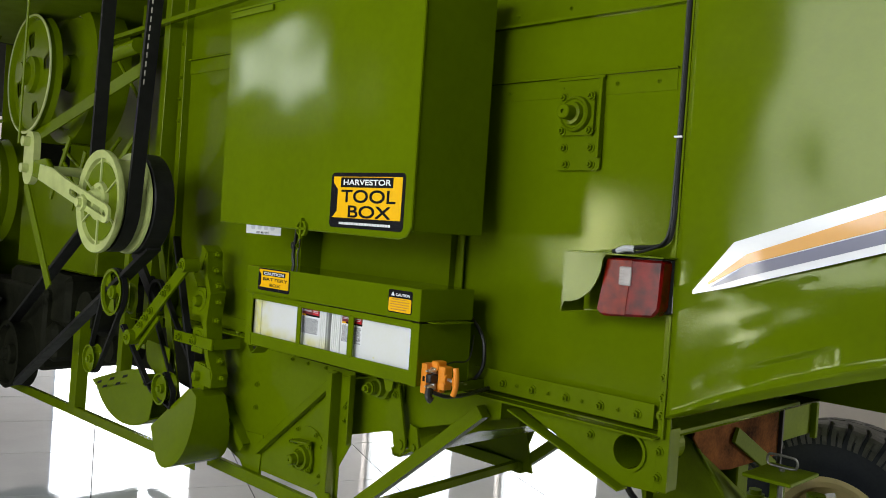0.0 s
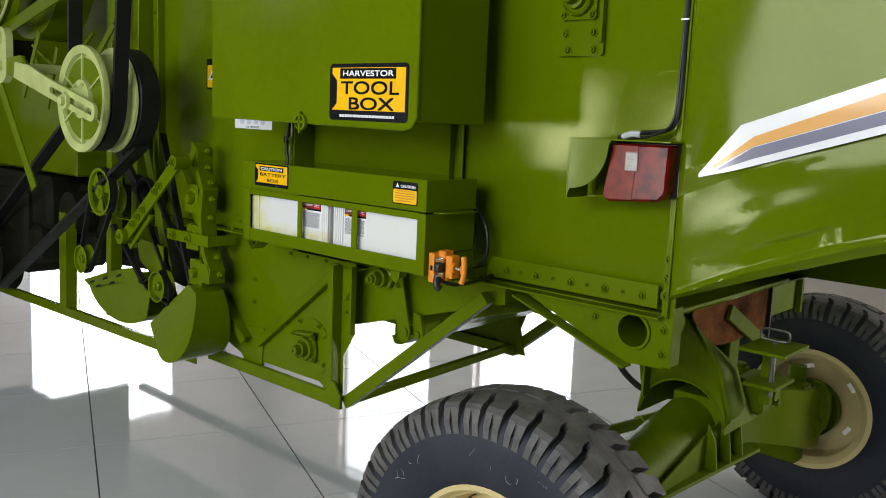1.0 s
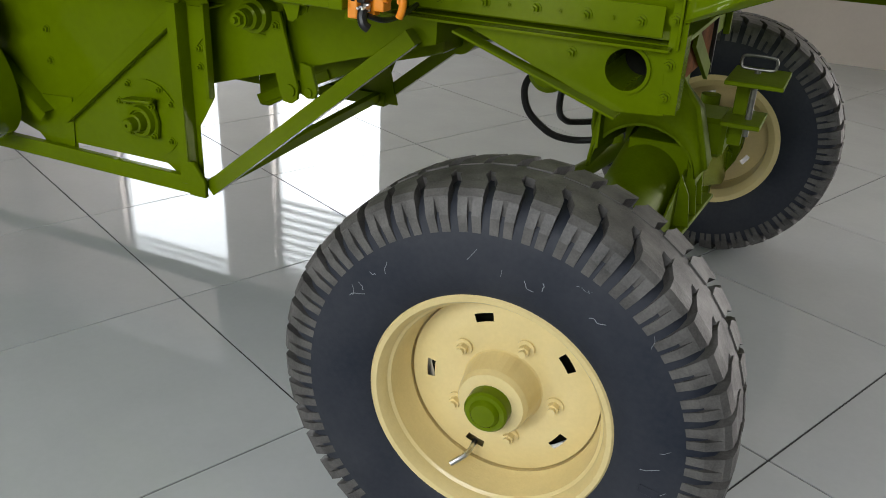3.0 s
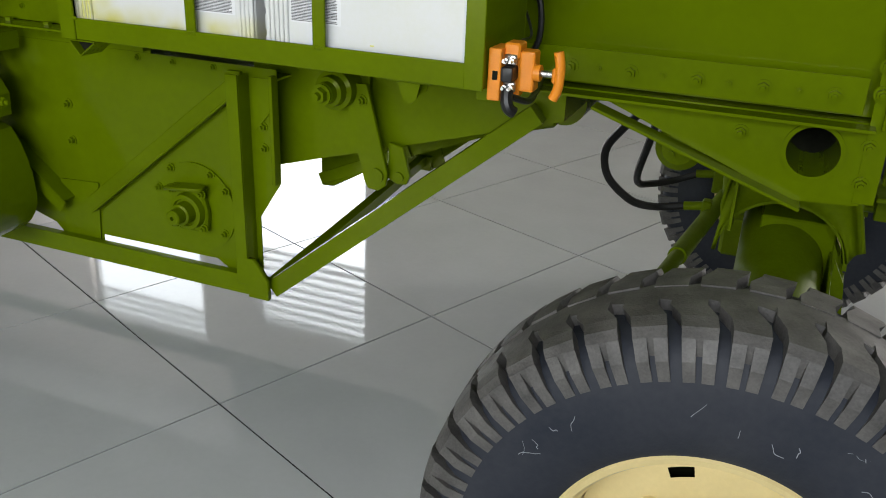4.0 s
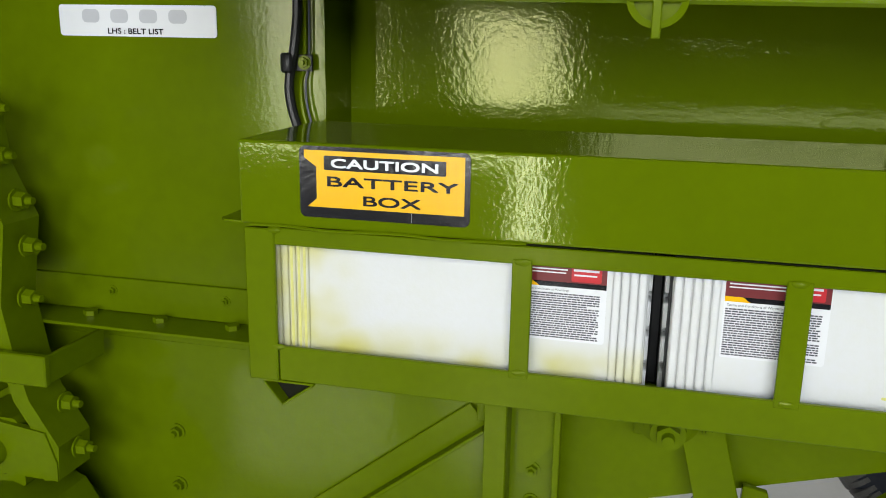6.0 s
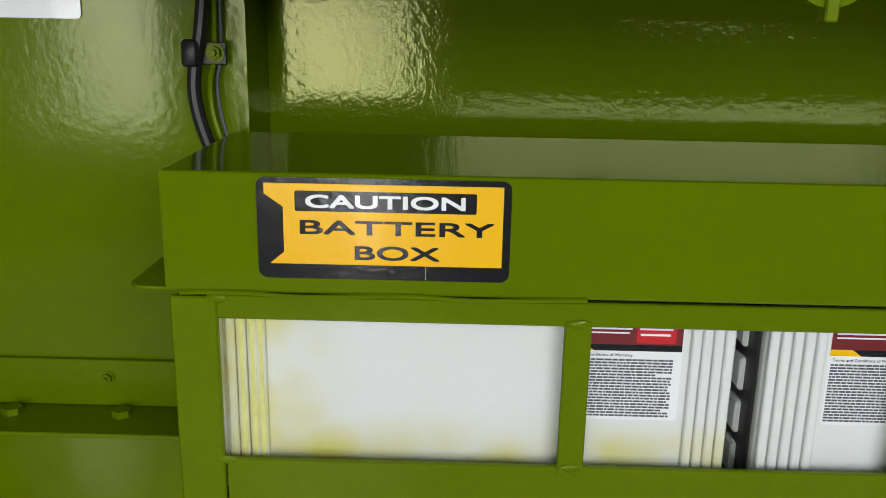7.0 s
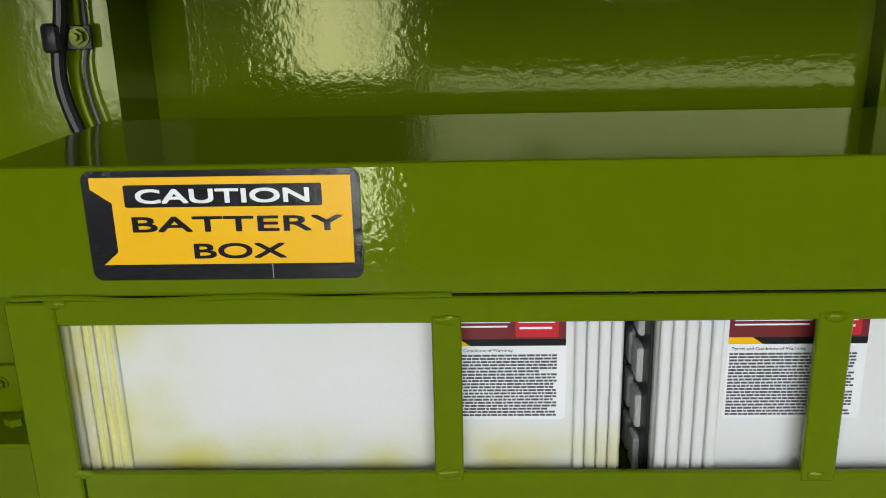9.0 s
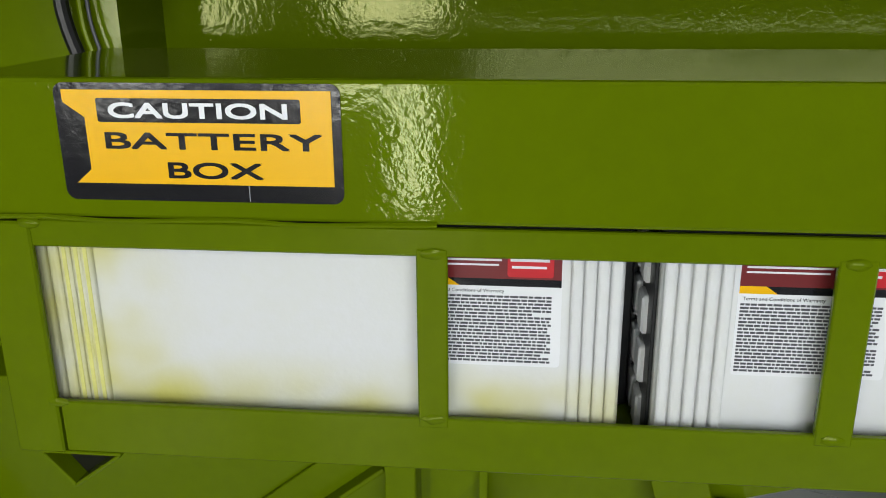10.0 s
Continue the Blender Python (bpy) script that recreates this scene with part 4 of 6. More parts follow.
part("kingpin", rod((1.50, 1.66, 0.33), (1.50, 1.66, 0.62), 0.035), M_CAST, axle)
part("knuckle", join(box(1.44, 1.56, 1.60, 1.74, 0.36, 0.53, 0.012), box(1.31, 1.56, 1.58, 1.66, 0.235, 0.565, 0.012), rod((1.51, 1.66, 0.40), (1.51, 1.90, 0.40), 0.06)), M_CAST, axle)
part("steering_arm", join(prism([(1.56, 0.575), (1.60, 0.565), (1.632, 0.53), (1.640, 0.45), (1.628, 0.385), (1.600, 0.345), (1.585, 0.29), (1.55, 0.29), (1.54, 0.40)], 1.66, 1.69, bev=0.004), rod((1.605, 1.66, 0.52), (1.605, 1.635, 0.52), 0.016, seg=6), rod((1.60, 1.66, 0.41), (1.60, 1.635, 0.41), 0.016, seg=6), rod((1.575, 1.66, 0.315), (1.575, 1.645, 0.315), 0.014, seg=12)), M_CAST, axle)
part("kingpin", rod((1.50, 0.02, 0.33), (1.50, 0.02, 0.58), 0.035), M_CAST, axle)
part("knuckle", join(box(1.44, 1.56, -0.05, 0.06, 0.36, 0.53, 0.012), rod((1.45, 0.0, 0.41), (1.44, -0.09, 0.405), 0.05)), M_CAST, axle)
part("steering_cylinder", join(rod((1.312, 1.66, 0.448), (1.240, 0.86, 0.497), 0.026), rod((1.240, 0.86, 0.497), (1.175, 0.13, 0.541), 0.020)), M_CAST, axle, "green hydraulic steering cylinder")
part("cylinder_port", join(rod((1.292, 1.60, 0.520), (1.197, 1.60, 0.507), 0.014), box(1.255, 1.305, 1.58, 1.625, 0.452, 0.545, 0.005)), M_CAST, axle)
part("cylinder_port", join(rod((1.280, 1.30, 0.503), (1.199, 1.30, 0.489), 0.014), box(1.252, 1.282, 1.28, 1.32, 0.470, 0.520, 0.005)), M_CAST, axle)
part("steering_valve", join(rod((1.335, 1.52, 0.43), (1.322, 1.52, 0.600), 0.036, seg=24), rod((1.322, 1.52, 0.600), (1.322, 1.52, 0.618), 0.024, seg=16), box(1.34, 1.46, 1.46, 1.56, 0.41, 0.53, 0.012), rod((1.36, 1.43, 0.46), (1.36, 1.47, 0.46), 0.014, seg=6)), M_CAST, axle)
part("hydraulic_hose", tube([(1.205, 1.60, 0.508), (1.124, 1.58, 0.475), (1.060, 1.50, 0.478), (1.034, 1.42, 0.500), (1.043, 1.30, 0.572), (1.080, 1.20, 0.705), (1.13, 1.10, 0.90)], 0.012), M_BELT, axle, "black hydraulic hose")
part("hydraulic_hose", tube([(1.205, 1.30, 0.490), (1.121, 1.28, 0.478), (1.064, 1.22, 0.500), (1.022, 1.19, 0.533), (0.978, 1.17, 0.582), (0.960, 1.16, 0.636), (0.966, 1.15, 0.690), (1.003, 1.15, 0.745), (1.06, 1.12, 0.82), (1.12, 1.08, 0.93)], 0.0125), M_BELT, axle, "black hydraulic hose")
part("hitch_plate", join(box(1.66, 1.80, 0.64, 0.84, 0.896, 0.907, 0.002), box(1.675, 1.71, 0.80, 0.83, 0.70, 0.895, 0.002)), M_CAST, axle)
loop_pts = [(1.722 + 0.044 * math.copysign(abs(math.cos(radians(a))) ** 0.5, math.cos(radians(a))), 0.765, 0.934 + 0.017 * math.copysign(abs(math.sin(radians(a))) ** 0.5, math.sin(radians(a)))) for a in range(0, 361, 30)]
part("lynch_pin", join(tube(loop_pts, 0.004), rod((1.722, 0.765, 0.915), (1.722, 0.765, 0.74), 0.008)), M_DULL, axle, "dull steel pin with a flat loop")
part("inner_bracket", prism([(0.581, 0.985), (0.703, 0.872), (0.83, 0.855), (1.19, 0.85), (1.16, 1.03), (0.60, 1.03)], 1.530, 1.536, "x"), M_PRIMER, axle, "inner bracket in red oxide primer")
part("inner_brace", bar((1.545, 0.83, 0.965), (1.545, 1.13, 0.815), 0.012, 0.05, up=(0, 0.45, 0.9)), M_CAST, axle)
part("inner_shelf", bar((1.56, 0.36, 1.045), (1.56, 1.15, 1.045), 0.10, 0.010), M_CAST, axle)
part("inner_post", box(1.535, 1.548, 1.175, 1.188, 0.80, 1.04, 0.001), M_BLACK, axle)
part("cross_member", join(box(1.44, 1.524, 1.22, 1.50, 0.885, 1.0, 0.003), box(1.524, 1.545, 1.478, 1.50, 0.87, 1.0, 0.002)), M_CAST, axle)
part("lower_hitch_plate", box(1.66, 1.76, 0.70, 0.86, 0.775, 0.787, 0.002), M_CAST, axle)
part("axle_clamp", join(box(1.55, 1.66, 0.88, 1.05, 0.63, 0.74, 0.012), rod((1.66, 0.92, 0.70), (1.69, 0.92, 0.70), 0.018), rod((1.66, 0.98, 0.66), (1.68, 0.98, 0.66), 0.012)), M_CAST, axle)
part("pump_body", join(lathe([(0.001, -0.01), (0.035, -0.006), (0.052, 0.01), (0.056, 0.04), (0.056, 0.14), (0.001, 0.14)], (1.235, 0.54, 0.880), 32), rod((1.222, 0.528, 0.868), (1.222, 0.545, 0.868), 0.008, seg=6), box(1.19, 1.28, 0.58, 0.70, 0.90, 1.03, 0.004)), M_CAST, axle)


# ---- drives on the side ----
LEAN[:] = (0.042, 0.015, 0.030)


def pulley(name, c, r, w, mat_, label, spokes=0, parent=None, groove=True):
    h = w / 2
    pr = [(r, -h), (r - 0.012 if groove else r, -h * 0.3), (r - 0.012 if groove else r, h * 0.3), (r, h), (r * 0.88, h), (r * 0.86, h * 0.3), (r * 0.30, h * 0.25), (r * 0.28, h * 0.2), (r * 0.28, -h * 0.3), (r * 0.3, -h * 0.35), (r * 0.84, -h * 0.4), (r * 0.88, -h)]
    seg = 48

    def gap(i, k):
        return bool(spokes) and i in (5, 9) and k % (seg // spokes) >= 6
    p = part(name, lathe(pr, c, seg, closed=True, skip=gap), mat_, parent or combine, label)
    part("hub_boss", lathe([(r * 0.3, -h * 0.3), (r * 0.29, -h * 0.9), (r * 0.2, -h), (r * 0.16, -h * 1.4), (0.001, -h * 1.4)], c, 24), mat_, p)
    return p


def belt(loop, w, t, y, name="drive_belt", label="black rubber drive belt"):
    """A flat closed belt round the points (x, z), w wide along y."""
    b = bmesh.new()
    n = len(loop)
    rows = []
    for i in range(n):
        a, c, d = Vector(loop[i - 1]), Vector(loop[i]), Vector(loop[(i + 1) % n])
        nrm = Vector(((d - a).y, -(d - a).x)).normalized() * t / 2
        rows.append([b.verts.new((c.x + s * nrm.x, yy, c.y + s * nrm.y)) for s, yy in ((1, y - w / 2), (1, y + w / 2), (-1, y + w / 2), (-1, y - w / 2))])
    for i in range(n):
        r0, r1 = rows[i], rows[(i + 1) % n]
        for k in range(4):
            b.faces.new((r0[k], r0[(k + 1) % 4], r1[(k + 1) % 4], r1[k]))
    return part(name, b, M_BELT, combine, label)


def loop2(c1, r1, c2, r2, n=14):
    """The outline of a belt round two pulleys (x, z)."""
    d = Vector(c2) - Vector(c1)
    base = math.atan2(d.y, d.x)
    off = math.acos(max(-1, min(1, (r1 - r2) / d.length)))
    out = []
    for k in range(n + 1):
        a = base + off + (2 * math.pi - 2 * off) * k / n
        out.append((c1[0] + r1 * math.cos(a), c1[1] + r1 * math.sin(a)))
    for k in range(n + 1):
        a = base - off + 2 * off * k / n
        out.append((c2[0] + r2 * math.cos(a), c2[1] + r2 * math.sin(a)))
    return out


# tension pulley with its slotted arm
TP = (-0.65, -0.28, 1.545)
tp = part("tension_pulley", lathe([(0.198, -0.01), (0.20, 0.0), (0.198, 0.012), (0.172, 0.012), (0.168, 0.10), (0.172, 0.11), (0.198, 0.115), (0.2, 0.125), (0.05, 0.125), (0.05, 0.012), (0.10, 0.010), (0.105, 0.006), (0.150, 0.006), (0.155, 0.012), (0.165, 0.012), (0.168, -0.004)], TP, 64, closed=True), M_PALE, combine, "cast pulley with ribbed pale face")
for k in range(6):
    a = radians(60 * k + 30)
    part("rib", bar((TP[0] + 0.06 * math.cos(a), TP[1] + 0.006, TP[2] + 0.06 * math.sin(a)), (TP[0] + 0.17 * math.cos(a), TP[1] + 0.006, TP[2] + 0.17 * math.sin(a)), 0.020, 0.007, up=(-math.sin(a), 0, math.cos(a))), M_PALE, tp)
part("web", lathe([(0.078, 0.0035), (0.152, 0.0035), (0.152, 0.006), (0.078, 0.006)], TP, 64, closed=True), M_GREEN, tp, "green recessed web of the pulley")
part("hub_boss", lathe([(0.075, 0.02), (0.072, -0.01), (0.05, -0.014), (0.04, -0.04), (0.001, -0.04)], TP, 32), M_PALE, tp)
for k in range(6):
    a = radians(60 * k)
    bolt(tp, TP[0] + 0.058 * math.cos(a), TP[1] - 0.012, TP[2] + 0.058 * math.sin(a), 0.007, mat_=M_PALE)
part("drum", lathe([(0.195, 0.135), (0.2, 0.14), (0.2, 0.215), (0.195, 0.22), (0.05, 0.22), (0.05, 0.135)], TP, 64, closed=True), M_BELT, tp, "black wide belt drum")
ax = Vector((0.975, -0.2215))
an = Vector((0.2215, 0.975))


def arm_pt(s, n):
    v = Vector((-1.14, 1.655)) + ax * s + an * n
    return (v.x, v.y)


end = [arm_pt(0.70 + 0.034 * math.cos(radians(a)), 0.034 * math.sin(radians(a))) for a in range(-90, 91, 15)]
slot = [arm_pt(0.70 + 0.012 * math.cos(radians(a)), 0.012 * math.sin(radians(a))) for a in range(-90, 91, 30)] + [arm_pt(0.36 - 0.012 * math.sin(radians(a)), 0.012 * math.cos(radians(a))) for a in range(0, 181, 30)]
arm = part("slotted_arm", holed([arm_pt(0, -0.034), arm_pt(0.30, -0.034)] + end + [arm_pt(0.30, 0.036), arm_pt(0.14, 0.045), arm_pt(0.0, 0.03)], slot, -0.341, -0.329), M_PALE, combine, "pale painted slotted tension arm")
part("stud", join(rod((-0.65, -0.28, 1.535), (-0.65, -0.37, 1.535), 0.018, seg=12), rod((-0.65, -0.34, 1.535), (-0.65, -0.355, 1.535), 0.032, seg=6)), M_PALE, arm)
part("arm_pivot", join(prism(rounded(-1.37, -1.25, 1.60, 1.83, 0.058), -0.33, -0.30), rod((-1.31, -0.36, 1.785), (-1.31, -0.29, 1.785), 0.022), rod((-1.31, -0.36, 1.67), (-1.31, 0.4, 1.67), 0.020)), M_PALE, arm)
part("arm_link", prism([(-1.28, 1.64), (-1.10, 1.61), (-1.05, 1.66), (-1.12, 1.71), (-1.28, 1.70)], -0.327, -0.305), M_GREEN, arm)
# belts
belt(loop2((-0.65, 1.545), 0.186, (-0.60, 2.75), 0.22), 0.055, 0.016, -0.225)
part("belt_mark", join(*[box(-0.401 + 0.0025 * k, -0.392 + 0.0025 * k, -0.2545, -0.2535, 1.98 + 0.032 * k, 2.0 + 0.032 * k, 0) for k in range(10)]), M_PRINT_DULL, combine, "dull print on the belt")
part("belt_run", bar((-0.54, -0.09, 1.375), (-2.38, 0.06, 0.505), 0.06, 0.018, up=(-0.43, 0, 0.9)), M_BELT, combine, "black rubber drive belt")
part("belt_run", bar((-0.78, -0.09, 1.70), (-2.52, 0.06, 0.82), 0.06, 0.018, up=(-0.43, 0, 0.9)), M_BELT, combine, "black rubber drive belt")
belt(loop2((-0.885, 1.168), 0.098, (-1.04, 0.862), 0.058), 0.02, 0.012, -0.08)
belt([(-1.00, 1.005), (-0.985, 1.012), (-0.97, 1.0), (-0.68, 0.775), (-0.50, 0.735), (-0.49, 0.80), (-0.56, 0.87), (-0.72, 0.79), (-0.93, 0.965)], 0.022, 0.008, 0.02)
part("belt_run", bar((-0.72, 0.10, 1.42), (-0.46, 0.10, 0.80), 0.030, 0.014, up=(0.9, 0, 0.4)), M_BELT, combine, "black rubber drive belt")
part("belt_run", bar((-1.12, 0.12, 1.33), (-0.86, 0.12, 1.10), 0.04, 0.05, up=(0.7, 0, 0.7)), M_BELT, combine, "black rubber drive belt")
belt(loop2((-0.854, 1.162), 0.06, (-0.43, 0.70), 0.10), 0.022, 0.012, 0.10)
# big spoked pulley and others further forward
BP = (-2.2, -0.02, 2.19)
disc = [(0.31, -0.03), (0.30, 0.0), (0.31, 0.03), (0.292, 0.03), (0.285, 0.006), (0.235, 0.006), (0.15, 0.006), (0.09, 0.006), (0.09, -0.006), (0.15, -0.006), (0.235, -0.006), (0.285, -0.006), (0.292, -0.03)]
big = part("fan_pulley", lathe(disc, BP, 64, closed=True, skip=lambda i, k: i in (5, 9) and (k % 16) in (1, 2, 3, 4)), M_GREEN, combine, "large green belt pulley with oval holes")
part("pulley_edge", lathe([(0.312, -0.032), (0.312, -0.026), (0.300, -0.028), (0.300, -0.034)], BP, 64, closed=True), M_PALE, big)
part("drum", lathe([(0.37, 0.12), (0.37, 0.30), (0.001, 0.30)], (BP[0] + 0.15, BP[1], BP[2] + 0.02), 48), M_GREEN, big)
part("drum_face", lathe([(0.37, 0.12), (0.30, 0.125), (0.29, 0.14), (0.10, 0.14), (0.09, 0.10), (0.001, 0.10)], (BP[0] + 0.15, BP[1], BP[2] + 0.02), 48), M_GREEN, big)
part("hub_boss", lathe([(0.10, 0.02), (0.095, -0.03), (0.06, -0.04), (0.055, -0.08), (0.001, -0.08)], BP, 32), M_GREEN, big)
pulley("idler_pulley", (-0.885, -0.08, 1.168), 0.10, 0.04, M_GREEN, "green grooved idler pulley", 3)
pulley("idler_pulley", (-0.57, 0.02, 0.803), 0.066, 0.05, M_GREEN, "small green grooved pulley")
pulley("idler_pulley", (-1.04, -0.09, 0.862), 0.062, 0.04, M_GREEN, "small green grooved pulley")
pulley("idler_pulley", (-0.98, 0.02, 1.13), 0.07, 0.04, M_GREEN, "green grooved pulley behind the belt", 3)
pulley("drive_pulley", (-2.45, 0.08, 0.665), 0.19, 0.12, M_DARK, "dark greasy drive pulley")
fp = part("feeder_pulley", lathe([(0.32, -0.05), (0.305, 0.0), (0.32, 0.05), (0.285, 0.05), (0.285, -0.05)], (-3.14, 0.10, 1.58), 48, closed=True), M_GREEN, combine, "green spoked belt pulley beyond the braces")
for k in range(5):
    a = radians(72 * k + 20)
    part("spoke", bar((-3.14, 0.10, 1.58), (-3.14 + 0.29 * math.cos(a), 0.10, 1.58 + 0.29 * math.sin(a)), 0.02, 0.05, up=(-math.sin(a), 0, math.cos(a))), M_GREEN, fp)
part("hub_boss", rod((-3.14, 0.02, 1.58), (-3.14, 0.16, 1.58), 0.06), M_GREEN, fp)
# dark blocks added here, their colour standing for the dim void beyond
part("front_dark_block", join(box(-5.2, -3.42, 0.45, 1.3, 0.95, 1.92, 0.01), box(-4.6, -3.42, 0.45, 1.3, 2.16, 2.95, 0.01)), M_DARK, combine, "dark block added to fill the dim background at the front")
for k, (p, q) in enumerate((((-3.9, 0.1, 1.98), (-3.0, 0.1, 2.0)), ((-3.9, 0.05, 1.90), (-3.0, 0.05, 2.02)), ((-3.9, 0.0, 1.82), (-2.95, 0.0, 1.95)), ((-3.35, 0.0, 1.3), (-3.30, 0.0, 2.6)), ((-3.5, 0.05, 2.2), (-2.9, 0.05, 2.6)), ((-3.05, -0.02, 1.2), (-3.0, -0.02, 1.95)))):
    part("control_rod", rod(p, q, 0.012 + 0.004 * (k % 3)), M_GREEN if k != 3 else M_BLACK, combine)
# dark blocks on the panel, painted-in shade between the drives
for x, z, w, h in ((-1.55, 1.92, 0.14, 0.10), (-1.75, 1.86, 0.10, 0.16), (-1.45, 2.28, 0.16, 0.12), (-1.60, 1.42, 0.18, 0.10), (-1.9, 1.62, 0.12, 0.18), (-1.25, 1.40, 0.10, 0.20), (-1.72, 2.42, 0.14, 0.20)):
    part("recess_shade_block", box(x - w / 2, x + w / 2, 0.60, 0.618, z - h / 2, z + h / 2, 0.002), M_DARK, combine)
for p, q in (((-1.9, 0.05, 1.80), (-1.3, 0.05, 1.55)), ((-1.75, 0.1, 1.60), (-1.35, 0.1, 1.85)), ((-1.2, 0.08, 1.80), (-1.05, 0.08, 1.40)), ((-1.5, 0.02, 1.48), (-1.1, 0.02, 1.50)), ((-1.62, -0.05, 1.72), (-1.42, -0.05, 1.55)), ((-1.7, 0.15, 2.35), (-1.3, 0.15, 2.05))):
    part("control_rod", rod(p, q, 0.009), M_GREEN, combine)
for x, z, r in ((-1.55, 1.75, 0.045), (-1.40, 1.52, 0.04), (-1.22, 1.66, 0.035), (-1.70, 1.50, 0.05)):
    part("sprocket", lathe([(r * 0.5, 0.32), (r * 0.5, 0.02), (r, 0.02), (r, 0.0), (r * 0.8, -0.01), (r * 0.5, -0.01), (r * 0.45, -0.03), (0.001, -0.03)], (x, 0.30, z), 20), M_GREEN, combine)
# bracing of the drives
part("drive_brace", bar((-2.27, -0.02, 1.83), (-0.98, 0.02, 2.14), 0.008, 0.06), M_GREEN, combine, "green flat diagonal brace")
part("drive_brace", bar((-1.40, -0.30, 1.60), (-1.10, -0.28, 1.17), 0.008, 0.045), M_GREEN, combine)
part("drive_strap", bar((-1.44, -0.33, 1.78), (-1.44, -0.33, 2.9), 0.006, 0.02, up=(1, 0, 0)), M_GREEN, combine)
part("post", box(-1.80, -1.72, 0.13, 0.19, 0.46, 0.98, 0.002), M_GREEN, combine)
part("post", box(-1.02, -0.97, 0.12, 0.2, 0.90, 2.95, 0.002), M_GREEN, combine)
part("post", box(-1.42, -1.37, 0.20, 0.26, 0.5, 2.95, 0.002), M_GREEN, combine)
part("top_rail", join(bar((-1.6, 0.10, 2.33), (-0.02, 0.10, 2.375), 0.03, 0.02), rod((-1.08, 0.08, 2.25), (-1.08, 0.08, 1.80), 0.03), rod((-1.08, 0.08, 1.80), (-1.08, 0.08, 1.55), 0.012), rod((-1.36, 0.02, 2.22), (-1.05, 0.02, 2.24), 0.035)), M_GREEN, combine, "green rail with a small lift cylinder")
# another dark block, added above the drives to fill the dim background
part("upper_dark_block", prism([(-1.9, 2.55), (-1.0, 2.9), (-1.9, 2.95), (-3.3, 2.95), (-3.3, 2.5)], 0.0, 0.38), M_DARK, combine)
part("drive_housing", box(-2.9, -1.75, 0.20, 0.615, 1.16, 1.72, 0.01), M_GREEN, combine)
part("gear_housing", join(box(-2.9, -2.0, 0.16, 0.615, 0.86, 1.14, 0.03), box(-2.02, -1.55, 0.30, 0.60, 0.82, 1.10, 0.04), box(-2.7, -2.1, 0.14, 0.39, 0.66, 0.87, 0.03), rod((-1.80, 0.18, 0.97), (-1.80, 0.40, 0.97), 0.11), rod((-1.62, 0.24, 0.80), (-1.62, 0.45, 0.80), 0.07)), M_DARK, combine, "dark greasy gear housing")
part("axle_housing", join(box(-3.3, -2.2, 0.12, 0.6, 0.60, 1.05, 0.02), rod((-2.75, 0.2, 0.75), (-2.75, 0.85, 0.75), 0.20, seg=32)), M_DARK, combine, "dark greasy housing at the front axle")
for x, z in ((-1.2, 2.0), (-1.25, 1.85), (-1.3, 1.95), (-1.15, 1.45), (-1.5, 1.9)):
    bolt(combine, x, 0.62, z, 0.013)
for p, q in (((-1.25, 0.0, 1.62), (-0.95, 0.0, 1.86)), ((-1.62, 0.0, 1.5), (-1.50, 0.0, 1.78)), ((-1.85, -0.02, 1.55), (-1.65, -0.02, 1.85))):
    part("lever", bar(p, q, 0.01, 0.03), M_GREEN, combine)
# link arm
link = part("link_arm", bar((-0.405, -0.012, 1.321), (-0.742, -0.052, 0.995), 0.012, 0.056, up=(-0.7, 0, 0.7)), M_GREEN, combine, "green adjusting link with bolts")
part("link_boss", rod((-0.405, 0.030, 1.321), (-0.405, -0.035, 1.321), 0.028), M_GREEN, link)
part("link_boss", rod((-0.742, 0.0, 0.995), (-0.742, -0.080, 0.995), 0.032), M_GREEN, link)
part("link_clevis", bar((-0.60, -0.020, 1.105), (-0.752, -0.030, 0.955), 0.010, 0.050, up=(-0.7, 0, 0.7)), M_GREEN, link)
for k, f in enumerate((0.0, 0.30, 0.38, 0.62, 0.72, 0.82, 1.0)):
    bolt(link, -0.405 - 0.337 * f, -0.020 - 0.04 * f - (0.015 if f in (0.0, 1.0) else 0), 1.321 - 0.326 * f, 0.012)
# zigzag bearing carrier
zig = [(-0.44, 1.40), (-0.405, 1.375), (-0.395, 1.29), (-0.355, 1.215), (-0.370, 1.10), (-0.352, 1.02), (-0.335, 0.965), (-0.290, 0.90), (-0.292, 0.848)]
outl = [(x, z) for x, z in zig] + [(x - 0.026, z - 0.004) for x, z in zig[::-1]]
zz = part("bearing_carrier", join(prism(outl, 0.075, 0.145), prism([(-0.41, 0.848), (-0.292, 0.848), (-0.292, 0.875), (-0.31, 0.92), (-0.40, 0.93), (-0.415, 0.90)], 0.072, 0.082), prism([(-0.44, 1.40), (-0.408, 1.375), (-0.44, 1.30), (-0.47, 1.30)], 0.072, 0.082)), M_GREEN, combine, "zigzag green bearing carrier with bolts")
for x, z in ((-0.398, 1.366), (-0.392, 1.303), (-0.366, 1.243), (-0.354, 1.18), (-0.363, 1.105), (-0.308, 0.953), (-0.288, 0.886)):
    bolt(zz, x + 0.004, 0.110, z, 0.012, face="+x", long=1.4)
